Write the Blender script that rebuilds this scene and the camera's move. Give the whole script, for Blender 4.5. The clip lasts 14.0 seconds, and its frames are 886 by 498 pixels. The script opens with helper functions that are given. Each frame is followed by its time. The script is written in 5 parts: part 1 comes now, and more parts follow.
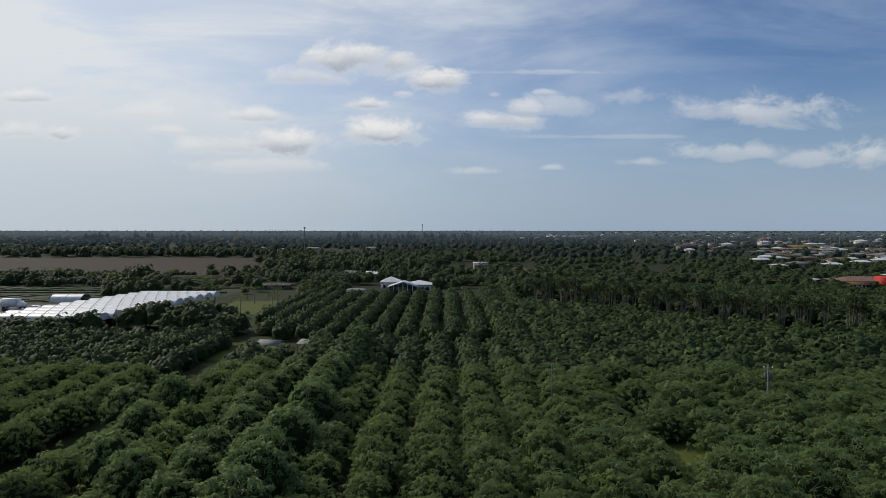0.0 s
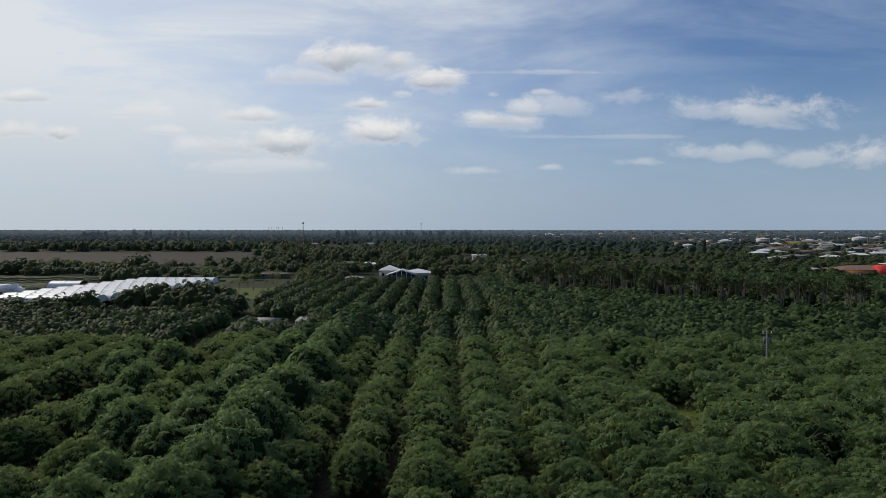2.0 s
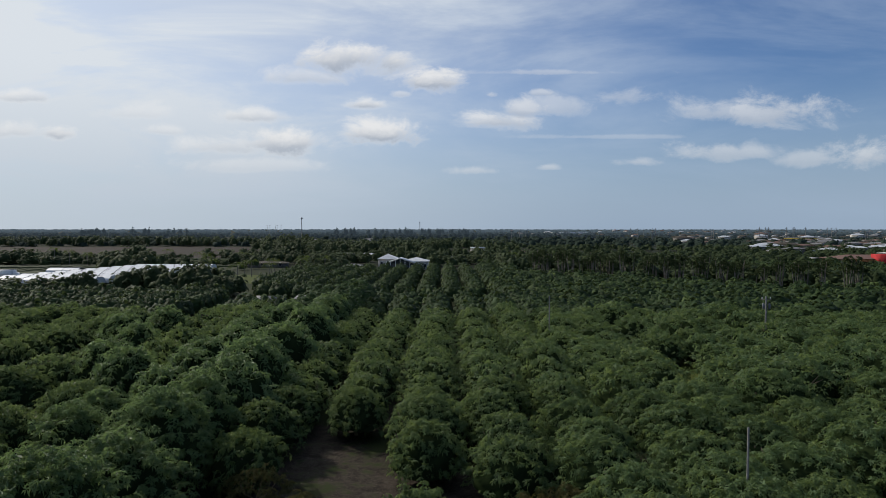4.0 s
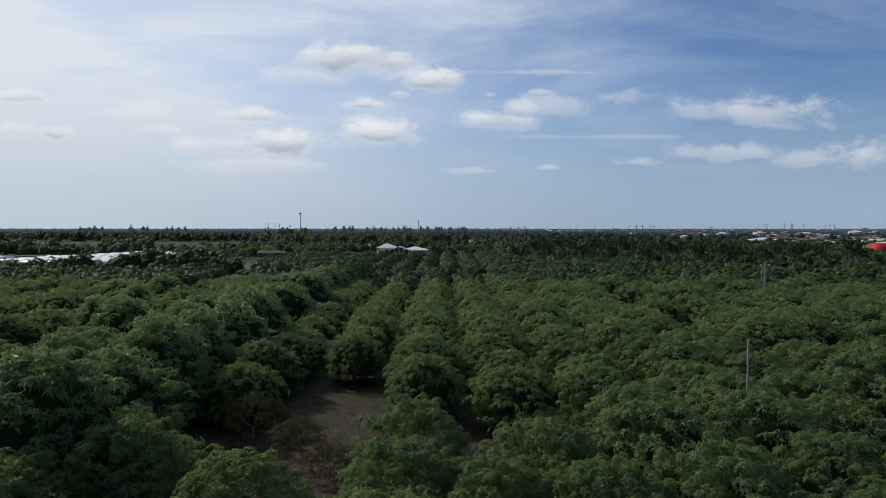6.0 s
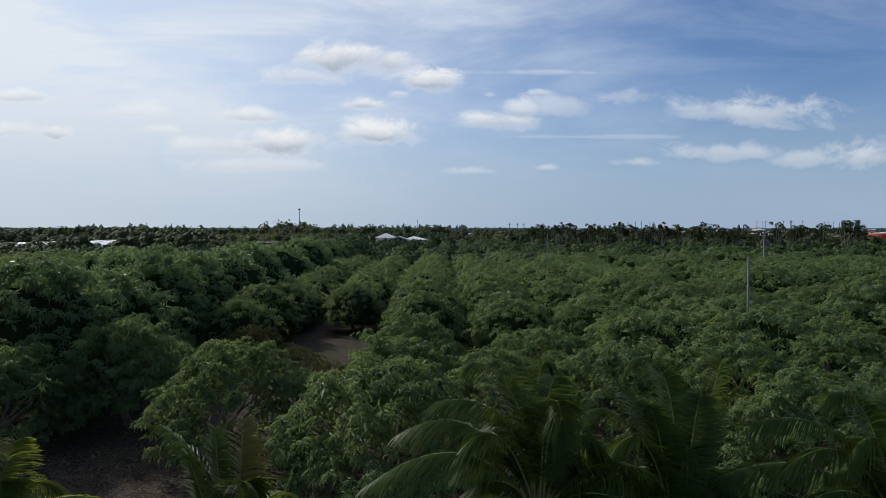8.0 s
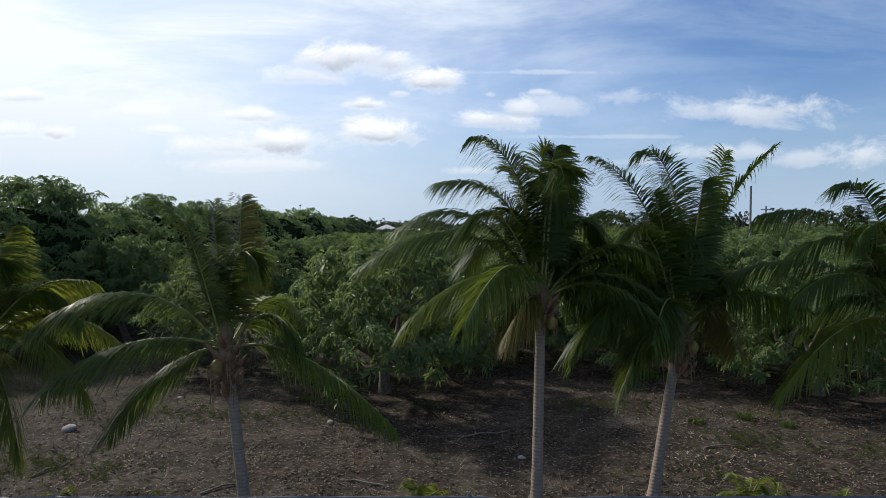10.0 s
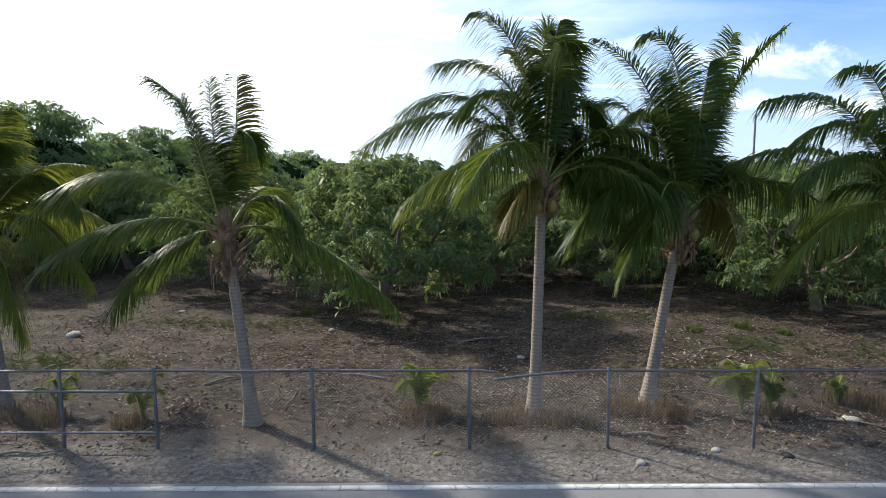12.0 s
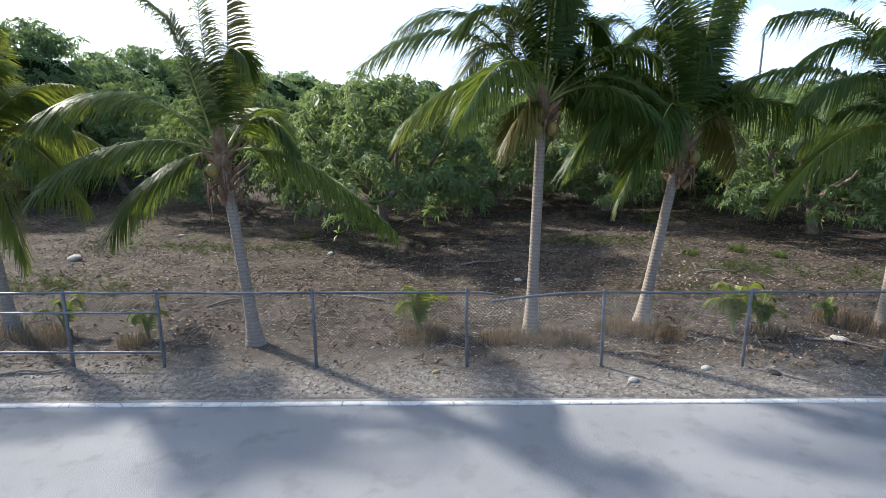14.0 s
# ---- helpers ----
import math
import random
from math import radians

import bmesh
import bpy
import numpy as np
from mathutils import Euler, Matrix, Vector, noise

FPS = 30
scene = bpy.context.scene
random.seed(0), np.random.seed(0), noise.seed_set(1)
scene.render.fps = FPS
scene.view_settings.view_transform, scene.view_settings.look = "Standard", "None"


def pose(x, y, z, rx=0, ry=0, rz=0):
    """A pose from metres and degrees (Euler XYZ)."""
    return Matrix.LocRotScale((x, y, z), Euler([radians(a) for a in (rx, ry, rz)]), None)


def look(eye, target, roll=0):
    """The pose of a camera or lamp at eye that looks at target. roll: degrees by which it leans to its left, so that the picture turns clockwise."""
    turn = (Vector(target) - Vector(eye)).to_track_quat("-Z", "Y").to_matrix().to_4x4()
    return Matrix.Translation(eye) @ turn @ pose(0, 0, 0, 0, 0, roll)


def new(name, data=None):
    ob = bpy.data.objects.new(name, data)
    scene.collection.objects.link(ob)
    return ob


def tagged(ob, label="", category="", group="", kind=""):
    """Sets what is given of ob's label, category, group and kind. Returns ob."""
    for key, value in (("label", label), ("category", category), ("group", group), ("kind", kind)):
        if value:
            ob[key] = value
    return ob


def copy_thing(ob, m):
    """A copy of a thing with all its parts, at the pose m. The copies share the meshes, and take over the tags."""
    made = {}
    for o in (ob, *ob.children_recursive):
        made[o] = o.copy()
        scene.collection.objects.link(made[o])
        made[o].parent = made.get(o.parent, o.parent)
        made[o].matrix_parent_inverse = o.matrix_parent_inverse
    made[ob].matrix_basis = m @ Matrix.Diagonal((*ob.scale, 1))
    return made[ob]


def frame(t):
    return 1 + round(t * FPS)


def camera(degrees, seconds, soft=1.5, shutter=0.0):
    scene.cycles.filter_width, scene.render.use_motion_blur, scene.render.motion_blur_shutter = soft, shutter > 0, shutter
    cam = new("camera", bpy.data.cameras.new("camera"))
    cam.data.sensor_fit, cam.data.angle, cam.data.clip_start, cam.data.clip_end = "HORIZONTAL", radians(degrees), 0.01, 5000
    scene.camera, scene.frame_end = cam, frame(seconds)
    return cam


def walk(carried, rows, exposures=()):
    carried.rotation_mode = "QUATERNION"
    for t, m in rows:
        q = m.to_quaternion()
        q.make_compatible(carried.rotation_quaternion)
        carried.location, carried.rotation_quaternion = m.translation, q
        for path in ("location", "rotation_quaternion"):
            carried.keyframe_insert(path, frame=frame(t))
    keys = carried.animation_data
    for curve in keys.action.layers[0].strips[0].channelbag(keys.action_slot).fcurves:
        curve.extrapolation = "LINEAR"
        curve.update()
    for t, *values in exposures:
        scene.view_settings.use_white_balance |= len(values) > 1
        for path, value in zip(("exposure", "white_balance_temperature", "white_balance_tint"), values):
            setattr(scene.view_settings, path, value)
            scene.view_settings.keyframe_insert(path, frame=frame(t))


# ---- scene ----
cam = camera(70.9, 14.0, soft=0.7)
PATH = [
    (0.0, pose(0, 0, 28.60, 88.0, 0, 0.45)),
    (0.5, pose(0, 0, 27.31, 88.0, 0, 0.42)),
    (1.0, pose(0, 0, 26.00, 88.0, 0, 0.39)),
    (1.5, pose(0, 0, 24.74, 88.0, 0, 0.36)),
    (2.0, pose(0, 0, 23.48, 88.0, 0, 0.33)),
    (2.5, pose(0, 0, 22.19, 88.0, 0, 0.30)),
    (3.0, pose(0, 0, 20.93, 88.0, 0, 0.27)),
    (5.5, pose(0, 0, 14.82, 88.0, 0, 0.12)),
    (6.0, pose(0, 0, 13.63, 88.0, 0, 0.09)),
    (6.5, pose(0, 0, 12.46, 88.0, 0, 0.06)),
    (7.0, pose(0, 0, 11.31, 88.0, 0, 0.03)),
    (7.5, pose(0, 0, 10.21, 88.0, 0, 0.0)),
    (9.8, pose(0, 0, 5.66, 88.0, 0, 0.08)),
    (10.0, pose(0, 0, 5.33, 88.0, 0, 0.08)),
    (10.5, pose(0, 0, 4.51, 88.0, 0, 0.14)),
    (11.0, pose(0, 0, 4.20, 87.97, 0, 0.2)),
    (11.5, pose(0, 0, 4.18, 85.75, 0, 0.18)),
    (12.0, pose(0, 0, 4.17, 83.55, 0, 0.09)),
    (12.5, pose(0, 0, 4.16, 81.6, 0, -0.02)),
    (13.0, pose(0, 0, 4.15, 79.7, 0, -0.03)),
    (13.5, pose(0, 0, 4.15, 78.0, 0, -0.05)),
    (14.0, pose(0, 0, 4.15, 76.6, 0, -0.07)),
]
EXPOSURE = [  # seconds, stops, white balance
    (0.0, 0.05, 6850, 10), (3.0, 0.05, 6750, 10), (6.5, 0.1, 6550, 10), (7.5, 0.12, 6550, 10), (9.8, 0.48, 6650, 10),
    (10.5, 0.64, 6800, 10), (11.0, 0.86, 6900, 10), (12.5, 1.55, 6800, 10), (14.0, 1.88, 6600, 10),
]
walk(cam, PATH, EXPOSURE)

# ---- world, sun ----
SUN_AZ, SUN_EL = radians(53), radians(35)  # to the left of straight ahead; above the horizon
sun_way = Vector((-math.sin(SUN_AZ) * math.cos(SUN_EL), math.cos(SUN_AZ) * math.cos(SUN_EL), math.sin(SUN_EL)))


def node(nt, kind, ins=()):
    n = nt.nodes.new(kind)
    for key, value in ins:
        if isinstance(value, bpy.types.NodeSocket):
            nt.links.new(value, n.inputs[key])
        else:
            n.inputs[key].default_value = value
    return n


def mth(nt, op, a, b=0.0, c=0.0, clamp=False):
    n = node(nt, "ShaderNodeMath", ((0, a), (1, b), (2, c)))
    n.operation, n.use_clamp = op, clamp
    return n.outputs[0]


def vmath(nt, op, a, b=(0, 0, 0)):
    n = node(nt, "ShaderNodeVectorMath", ((0, a), (1, b)))
    n.operation = op
    return n.outputs["Value"] if op in ("LENGTH", "DOT_PRODUCT", "DISTANCE") else n.outputs["Vector"]


def remap(nt, v, lo, hi, a=0.0, b=1.0):
    n = node(nt, "ShaderNodeMapRange", ((0, v), (1, lo), (2, hi), (3, a), (4, b)))
    n.interpolation_type = "SMOOTHSTEP"
    return n.outputs[0]


def mixc(nt, fac, a, b, blend="MIX"):
    n = nt.nodes.new("ShaderNodeMix")
    n.data_type, n.blend_type = "RGBA", blend
    for key, value in ((0, fac), (6, a), (7, b)):
        if isinstance(value, bpy.types.NodeSocket):
            nt.links.new(value, n.inputs[key])
        else:
            n.inputs[key].default_value = (*value, 1.0) if isinstance(value, tuple) and len(value) == 3 else value
    return n.outputs[2]


def noise_tex(nt, vec, scale, detail=4.0, rough=0.55, distort=0.0):
    return node(nt, "ShaderNodeTexNoise", (("Vector", vec), ("Scale", scale), ("Detail", detail), ("Roughness", rough), ("Distortion", distort))).outputs[0]


def make_world():
    w = bpy.data.worlds.new("sky")
    scene.world = w
    w.use_nodes = True
    nt = w.node_tree
    nt.nodes.clear()
    way = nt.nodes.new("ShaderNodeTexCoord").outputs["Generated"]
    sky = nt.nodes.new("ShaderNodeTexSky")
    sky.sky_type, sky.sun_disc = "NISHITA", False
    sky.sun_elevation, sky.sun_rotation = SUN_EL, -SUN_AZ
    sky.air_density, sky.dust_density, sky.ozone_density = 1.0, 1.0, 1.5
    sep = node(nt, "ShaderNodeSeparateXYZ", ((0, way),))
    x, y, z = sep.outputs
    # clear sky, held back towards the sun by thin high cloud
    base = mixc(nt, 1.0, sky.outputs[0], (0.046, 0.063, 0.088), "MULTIPLY")
    # flat coordinates of the cloud deck and of the front of the sky
    up = mth(nt, "MAXIMUM", z, 0.03)
    deck = node(nt, "ShaderNodeCombineXYZ", ((0, mth(nt, "DIVIDE", x, up)), (1, mth(nt, "DIVIDE", y, up)))).outputs[0]
    ahead = mth(nt, "MAXIMUM", y, 0.05)
    u, v = mth(nt, "DIVIDE", x, ahead), mth(nt, "DIVIDE", z, ahead)
    front = node(nt, "ShaderNodeCombineXYZ", ((0, u), (1, v))).outputs[0]
    facing = remap(nt, y, 0.1, 0.3)
    # veil: streaked high cloud, thick towards the sun
    glow = vmath(nt, "DOT_PRODUCT", way, tuple(sun_way))
    streak = node(nt, "ShaderNodeMapping", (("Vector", front), ("Rotation", (0, 0, radians(24))), ("Scale", (1.3, 5.0, 1.0)))).outputs[0]
    veil = noise_tex(nt, streak, 1.5, 6.0, 0.6, 0.4)
    near_sun = remap(nt, glow, 0.25, 0.92)
    thin = mth(nt, "MULTIPLY", remap(nt, veil, 0.38, 0.72), mth(nt, "MULTIPLY_ADD", near_sun, 0.35, 0.38))
    thick = mth(nt, "ADD", thin, mth(nt, "MULTIPLY", near_sun, 0.66), clamp=True)
    veil_col = mixc(nt, near_sun, (0.42, 0.52, 0.67), (0.66, 0.72, 0.79))
    out = mixc(nt, thick, base, veil_col)
    # haze towards the horizon
    haze = remap(nt, z, 0.24, 0.0)
    haze = mth(nt, "MULTIPLY", haze, 0.88)
    haze_col = mixc(nt, near_sun, (0.30, 0.40, 0.54), (0.47, 0.55, 0.64))
    out = mixc(nt, haze, out, haze_col)
    # fair-weather heaps: centre u, v, half width, half height, strength
    heaps = [
        (-0.149, 0.266, 0.086, 0.034, 1.0), (-0.24, 0.239, 0.070, 0.018, 0.6), (-0.09, 0.262, 0.028, 0.018, 0.7), (-0.022, 0.231, 0.058, 0.024, 1.0),
        (-0.128, 0.195, 0.028, 0.011, 0.9), (-0.312, 0.176, 0.075, 0.016, 0.75), (-0.25, 0.134, 0.078, 0.026, 0.95), (-0.35, 0.128, 0.080, 0.020, 0.6),
        (-0.104, 0.148, 0.070, 0.026, 1.0), (0.085, 0.168, 0.060, 0.020, 0.8), (0.118, 0.186, 0.038, 0.018, 0.7), (0.18, 0.192, 0.050, 0.020, 0.4), (0.528, 0.180, 0.085, 0.031, 0.62),
        (0.42, 0.182, 0.070, 0.022, 0.45), (0.278, 0.207, 0.060, 0.018, 0.35), (0.46, 0.118, 0.090, 0.018, 0.45), (0.58, 0.108, 0.060, 0.016, 0.4),
        (0.69, 0.110, 0.070, 0.024, 0.6), (0.305, 0.104, 0.036, 0.010, 0.4), (-0.63, 0.149, 0.042, 0.015, 0.85), (-0.69, 0.152, 0.060, 0.018, 0.6),
        (-0.67, 0.208, 0.060, 0.014, 0.7), (-0.458, 0.154, 0.040, 0.010, 0.45), (-0.50, 0.182, 0.060, 0.015, 0.4), (-0.32, 0.098, 0.120, 0.014, 0.35),
        (0.05, 0.090, 0.040, 0.008, 0.4), (0.164, 0.095, 0.018, 0.006, 0.4), (0.072, 0.211, 0.010, 0.006, 0.5), (0.155, 0.214, 0.016, 0.006, 0.5),
        (0.15, 0.246, 0.150, 0.005, 0.3), (0.26, 0.144, 0.140, 0.004, 0.2), (-0.07, 0.212, 0.016, 0.007, 0.5),
    ]
    ruffle = noise_tex(nt, node(nt, "ShaderNodeMapping", (("Vector", front), ("Scale", (0.75, 1.2, 1.0)))).outputs[0], 13.0, 11.0, 0.66, 0.35)
    ruffle = mth(nt, "SUBTRACT", ruffle, 0.5)
    mask = shade = None
    for cu, cv, hw, hh, power in heaps:
        du = mth(nt, "DIVIDE", mth(nt, "SUBTRACT", u, cu), hw)
        dv = mth(nt, "DIVIDE", mth(nt, "SUBTRACT", v, cv), hh)
        low = mth(nt, "MULTIPLY", mth(nt, "MINIMUM", dv, 0.0), 1.6)  # flatter undersides
        dv = mth(nt, "ADD", mth(nt, "MAXIMUM", dv, 0.0), low)
        far = mth(nt, "SQRT", mth(nt, "ADD", mth(nt, "MULTIPLY", du, du), mth(nt, "MULTIPLY", dv, dv)))
        far = mth(nt, "ADD", far, mth(nt, "MULTIPLY", ruffle, -3.9))
        m = mth(nt, "MULTIPLY", remap(nt, far, 1.30, 0.30), power)
        s = mth(nt, "MULTIPLY", remap(nt, mth(nt, "ADD", dv, mth(nt, "MULTIPLY", ruffle, 2.0)), 0.75, -0.6), m)
        mask = m if mask is None else mth(nt, "MAXIMUM", mask, m)
        shade = s if shade is None else mth(nt, "MAXIMUM", shade, s)
    heap_col = mixc(nt, shade, (0.80, 0.81, 0.82), (0.35, 0.40, 0.48))
    mask = mth(nt, "MULTIPLY", mask, mth(nt, "MULTIPLY", facing, 0.85))
    out = mixc(nt, mask, out, heap_col)
    # the rest of the deck, behind and overhead
    rest = remap(nt, noise_tex(nt, deck, 0.9, 5.0, 0.55), 0.52, 0.72)
    rest = mth(nt, "MULTIPLY", rest, mth(nt, "MULTIPLY", mth(nt, "SUBTRACT", 1.0, facing), 0.7))
    out = mixc(nt, rest, out, (0.40, 0.43, 0.48))
    bg = node(nt, "ShaderNodeBackground", (("Color", out), ("Strength", 1.0)))
    o = nt.nodes.new("ShaderNodeOutputWorld")
    nt.links.new(bg.outputs[0], o.inputs[0])


make_world()
sun = new("sun", bpy.data.lights.new("sun", "SUN"))
sun.data.energy, sun.data.angle, sun.data.color = 3.1, radians(2.8), (1.0, 0.95, 0.87)
sun.matrix_world = look((0, 0, 0), tuple(-sun_way))


# ---- materials ----
def principled(name, rough=0.7, spec=0.3, metal=0.0):
    m = bpy.data.materials.new(name)
    m.use_nodes = True
    nt = m.node_tree
    b = nt.nodes["Principled BSDF"]
    b.inputs["Roughness"].default_value, b.inputs["Metallic"].default_value = rough, metal
    b.inputs["Specular IOR Level"].default_value = spec
    return m, nt, b


def relief(nt, b, height, strength, distance):
    n = node(nt, "ShaderNodeBump", (("Strength", strength), ("Distance", distance), ("Height", height)))
    nt.links.new(n.outputs[0], b.inputs["Normal"])


def worn(name, c1, c2, fine=40.0, broad=3.0, rough=0.7, spec=0.3, metal=0.0, bump=0.3, depth=0.004, spread=0.0):
    """Two colours mixed at two scales, with fine relief; spread varies whole objects."""
    m, nt, b = principled(name, rough, spec, metal)
    pos = nt.nodes.new("ShaderNodeTexCoord").outputs["Object"]
    f, g = noise_tex(nt, pos, fine, 6.0), noise_tex(nt, pos, broad, 4.0)
    fac = remap(nt, mth(nt, "ADD", mth(nt, "MULTIPLY", f, 0.5), mth(nt, "MULTIPLY", g, 0.5)), 0.36, 0.64)
    col = mixc(nt, fac, c1, c2)
    if spread:
        r = nt.nodes.new("ShaderNodeObjectInfo").outputs["Random"]
        hsv = node(nt, "ShaderNodeHueSaturation", (("Value", mth(nt, "MULTIPLY_ADD", r, 2 * spread, 1 - spread)), ("Color", col)))
        col = hsv.outputs[0]
    nt.links.new(col, b.inputs["Base Color"])
    nt.links.new(mth(nt, "MULTIPLY_ADD", f, 0.25, rough - 0.12, clamp=True), b.inputs["Roughness"])
    if bump:
        relief(nt, b, f, bump, depth)
    return m


def leafy(name, dark, light, fresh, rough=0.5, spec=0.2, through_light=0.25, top=(1.0, 4.2)):
    """Foliage: colour differs leaf by leaf and tree by tree; fresh growth among the upper leaves."""
    m, nt, b = principled(name, rough, spec)
    island = nt.nodes.new("ShaderNodeNewGeometry").outputs["Random Per Island"]
    tree = nt.nodes.new("ShaderNodeObjectInfo").outputs["Random"]
    pos = nt.nodes.new("ShaderNodeNewGeometry").outputs["Position"]
    patch = noise_tex(nt, pos, 0.22, 3.0)
    grain = noise_tex(nt, pos, 2.6, 4.0, 0.7)
    fac = mth(nt, "ADD", mth(nt, "MULTIPLY", island, 0.45), mth(nt, "ADD", mth(nt, "MULTIPLY", tree, 0.25), mth(nt, "MULTIPLY", remap(nt, grain, 0.35, 0.68), 0.3)))
    col = mixc(nt, fac, dark, light)
    new_leaf = mth(nt, "MULTIPLY", remap(nt, patch, 0.45, 0.8), remap(nt, mth(nt, "ADD", mth(nt, "MULTIPLY", island, 0.5), mth(nt, "MULTIPLY", grain, 0.5)), 0.42, 0.7))
    col = mixc(nt, new_leaf, col, fresh)
    nt.links.new(col, b.inputs["Base Color"])
    t = node(nt, "ShaderNodeBsdfTranslucent", (("Color", mixc(nt, 0.5, col, fresh)),))
    mx = node(nt, "ShaderNodeMixShader", ((0, through_light), (1, b.outputs[0]), (2, t.outputs[0])))
    nt.links.new(mx.outputs[0], nt.nodes["Material Output"].inputs[0])
    return m


# Mango leaf, brightened for the nearer trees; its blue is raised for haze.
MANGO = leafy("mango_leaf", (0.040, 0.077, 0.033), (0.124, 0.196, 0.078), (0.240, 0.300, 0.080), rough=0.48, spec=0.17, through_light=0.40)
# Tall rows' leaf, coloured lighter to lift the side turned from the sun.
MANGO_TALL_LIT = leafy("lightened_tall_mango_leaf", (0.050, 0.094, 0.040), (0.160, 0.246, 0.094), (0.22, 0.30, 0.10), rough=0.48, spec=0.24, through_light=0.46)
# The same leaves coloured darker for far crowns, in place of self-shadowing.
MANGO_FAR_DARKENED = leafy("darkened_far_mango", (0.018, 0.032, 0.013), (0.058, 0.094, 0.034), (0.112, 0.152, 0.044), rough=0.62, spec=0.06, through_light=0.2)
TALL_FAR_DARKENED = leafy("darkened_far_tall_mango", (0.017, 0.032, 0.013), (0.052, 0.090, 0.030), (0.09, 0.13, 0.042), rough=0.62, spec=0.06, through_light=0.2)
# Shade between the leaf clumps is put into this dark colour.
INNER_SHADE = leafy("inner_foliage", (0.010, 0.017, 0.007), (0.022, 0.034, 0.013), (0.03, 0.04, 0.015), rough=0.95, spec=0.0, through_light=0.0)
MANGO_BROWN = leafy("withered_leaf", (0.050, 0.056, 0.018), (0.115, 0.100, 0.040), (0.15, 0.14, 0.04), rough=0.6, spec=0.1)
WOODS = leafy("wood_leaf", (0.022, 0.036, 0.015), (0.056, 0.080, 0.030), (0.09, 0.112, 0.042), rough=0.7, spec=0.1)
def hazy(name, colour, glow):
    """The farthest belts, paled by a bluish glow in place of the air before them."""
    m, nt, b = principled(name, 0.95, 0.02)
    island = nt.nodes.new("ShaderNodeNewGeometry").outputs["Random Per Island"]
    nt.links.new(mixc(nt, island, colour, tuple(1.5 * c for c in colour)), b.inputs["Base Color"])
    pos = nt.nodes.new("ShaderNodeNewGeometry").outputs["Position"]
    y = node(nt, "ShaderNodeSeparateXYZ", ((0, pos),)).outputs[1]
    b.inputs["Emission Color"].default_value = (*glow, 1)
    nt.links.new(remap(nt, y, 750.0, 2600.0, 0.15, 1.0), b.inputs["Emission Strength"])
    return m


# Emission stands in for haze on the horizon trees.
HORIZON_HAZE = hazy("haze_glow_backdrop", (0.022, 0.032, 0.030), (0.058, 0.080, 0.104))
# Wood leaf tinted paler and bluer: distance haze mixed into the base colour.
FAR_WOODS_HAZED = leafy("hazed_far_wood_leaf", (0.030, 0.045, 0.036), (0.055, 0.078, 0.058), (0.075, 0.098, 0.068), rough=0.9, spec=0.05)
PALM_LEAF = leafy("palm_leaf", (0.022, 0.052, 0.010), (0.062, 0.112, 0.022), (0.16, 0.19, 0.028), rough=0.45, spec=0.20, through_light=0.45)
# Yellow-green of young palms; some grown fronds take it as painted sunlight.
PALM_YOUNG_LIT = leafy("young_sunlit_palm_leaf", (0.058, 0.100, 0.016), (0.120, 0.172, 0.027), (0.24, 0.235, 0.032), rough=0.42, spec=0.2, through_light=0.5)
PALM_OLD = leafy("old_palm_leaf", (0.08, 0.075, 0.02), (0.16, 0.14, 0.035), (0.22, 0.18, 0.04), rough=0.5, spec=0.2, through_light=0.35)
DRY_GRASS = leafy("dry_grass", (0.070, 0.048, 0.026), (0.145, 0.098, 0.055), (0.16, 0.135, 0.06), rough=0.85, spec=0.1)
GREEN_GRASS = leafy("green_grass", (0.035, 0.065, 0.014), (0.075, 0.115, 0.025), (0.12, 0.15, 0.035), rough=0.7, spec=0.12)
LITTER = leafy("leaf_litter", (0.032, 0.020, 0.014), (0.150, 0.105, 0.070), (0.36, 0.30, 0.24), rough=0.8, spec=0.1, through_light=0.05)
BARK = worn("bark", (0.10, 0.075, 0.055), (0.20, 0.165, 0.13), 30, 5, 0.9, 0.1, bump=0.8, depth=0.02)
PALE_BARK = worn("pale_bark", (0.13, 0.11, 0.09), (0.26, 0.23, 0.20), 20, 2, 0.9, 0.1, bump=0.6, depth=0.02)
FIBRE = worn("palm_fibre", (0.12, 0.075, 0.045), (0.25, 0.17, 0.11), 40, 6, 0.95, 0.05, bump=0.8, depth=0.02)
STALK = worn("frond_stalk", (0.11, 0.13, 0.035), (0.22, 0.22, 0.07), 20, 4, 0.5, 0.3, bump=0.1)
COCONUT = worn("coconut_husk", (0.13, 0.11, 0.03), (0.24, 0.17, 0.05), 15, 4, 0.5, 0.35, bump=0.1)
GALV = worn("galvanised_steel", (0.085, 0.092, 0.105), (0.15, 0.16, 0.18), 60, 6, 0.5, 0.4, 0.55, bump=0.1, depth=0.001)
CONCRETE = worn("concrete_pole", (0.16, 0.155, 0.145), (0.27, 0.26, 0.245), 30, 2, 0.85, 0.2, bump=0.3)
WHITE_ROOF = worn("white_metal_roof", (0.42, 0.44, 0.46), (0.55, 0.56, 0.57), 3, 0.4, 0.45, 0.4, bump=0.1)
GREY_ROOF = worn("grey_roof", (0.13, 0.13, 0.135), (0.22, 0.215, 0.21), 4, 0.5, 0.8, 0.2, bump=0.2, spread=0.2)
TILE_ROOF = worn("terracotta_roof", (0.115, 0.067, 0.052), (0.175, 0.11, 0.088), 5, 0.6, 0.8, 0.2, bump=0.3, spread=0.2)
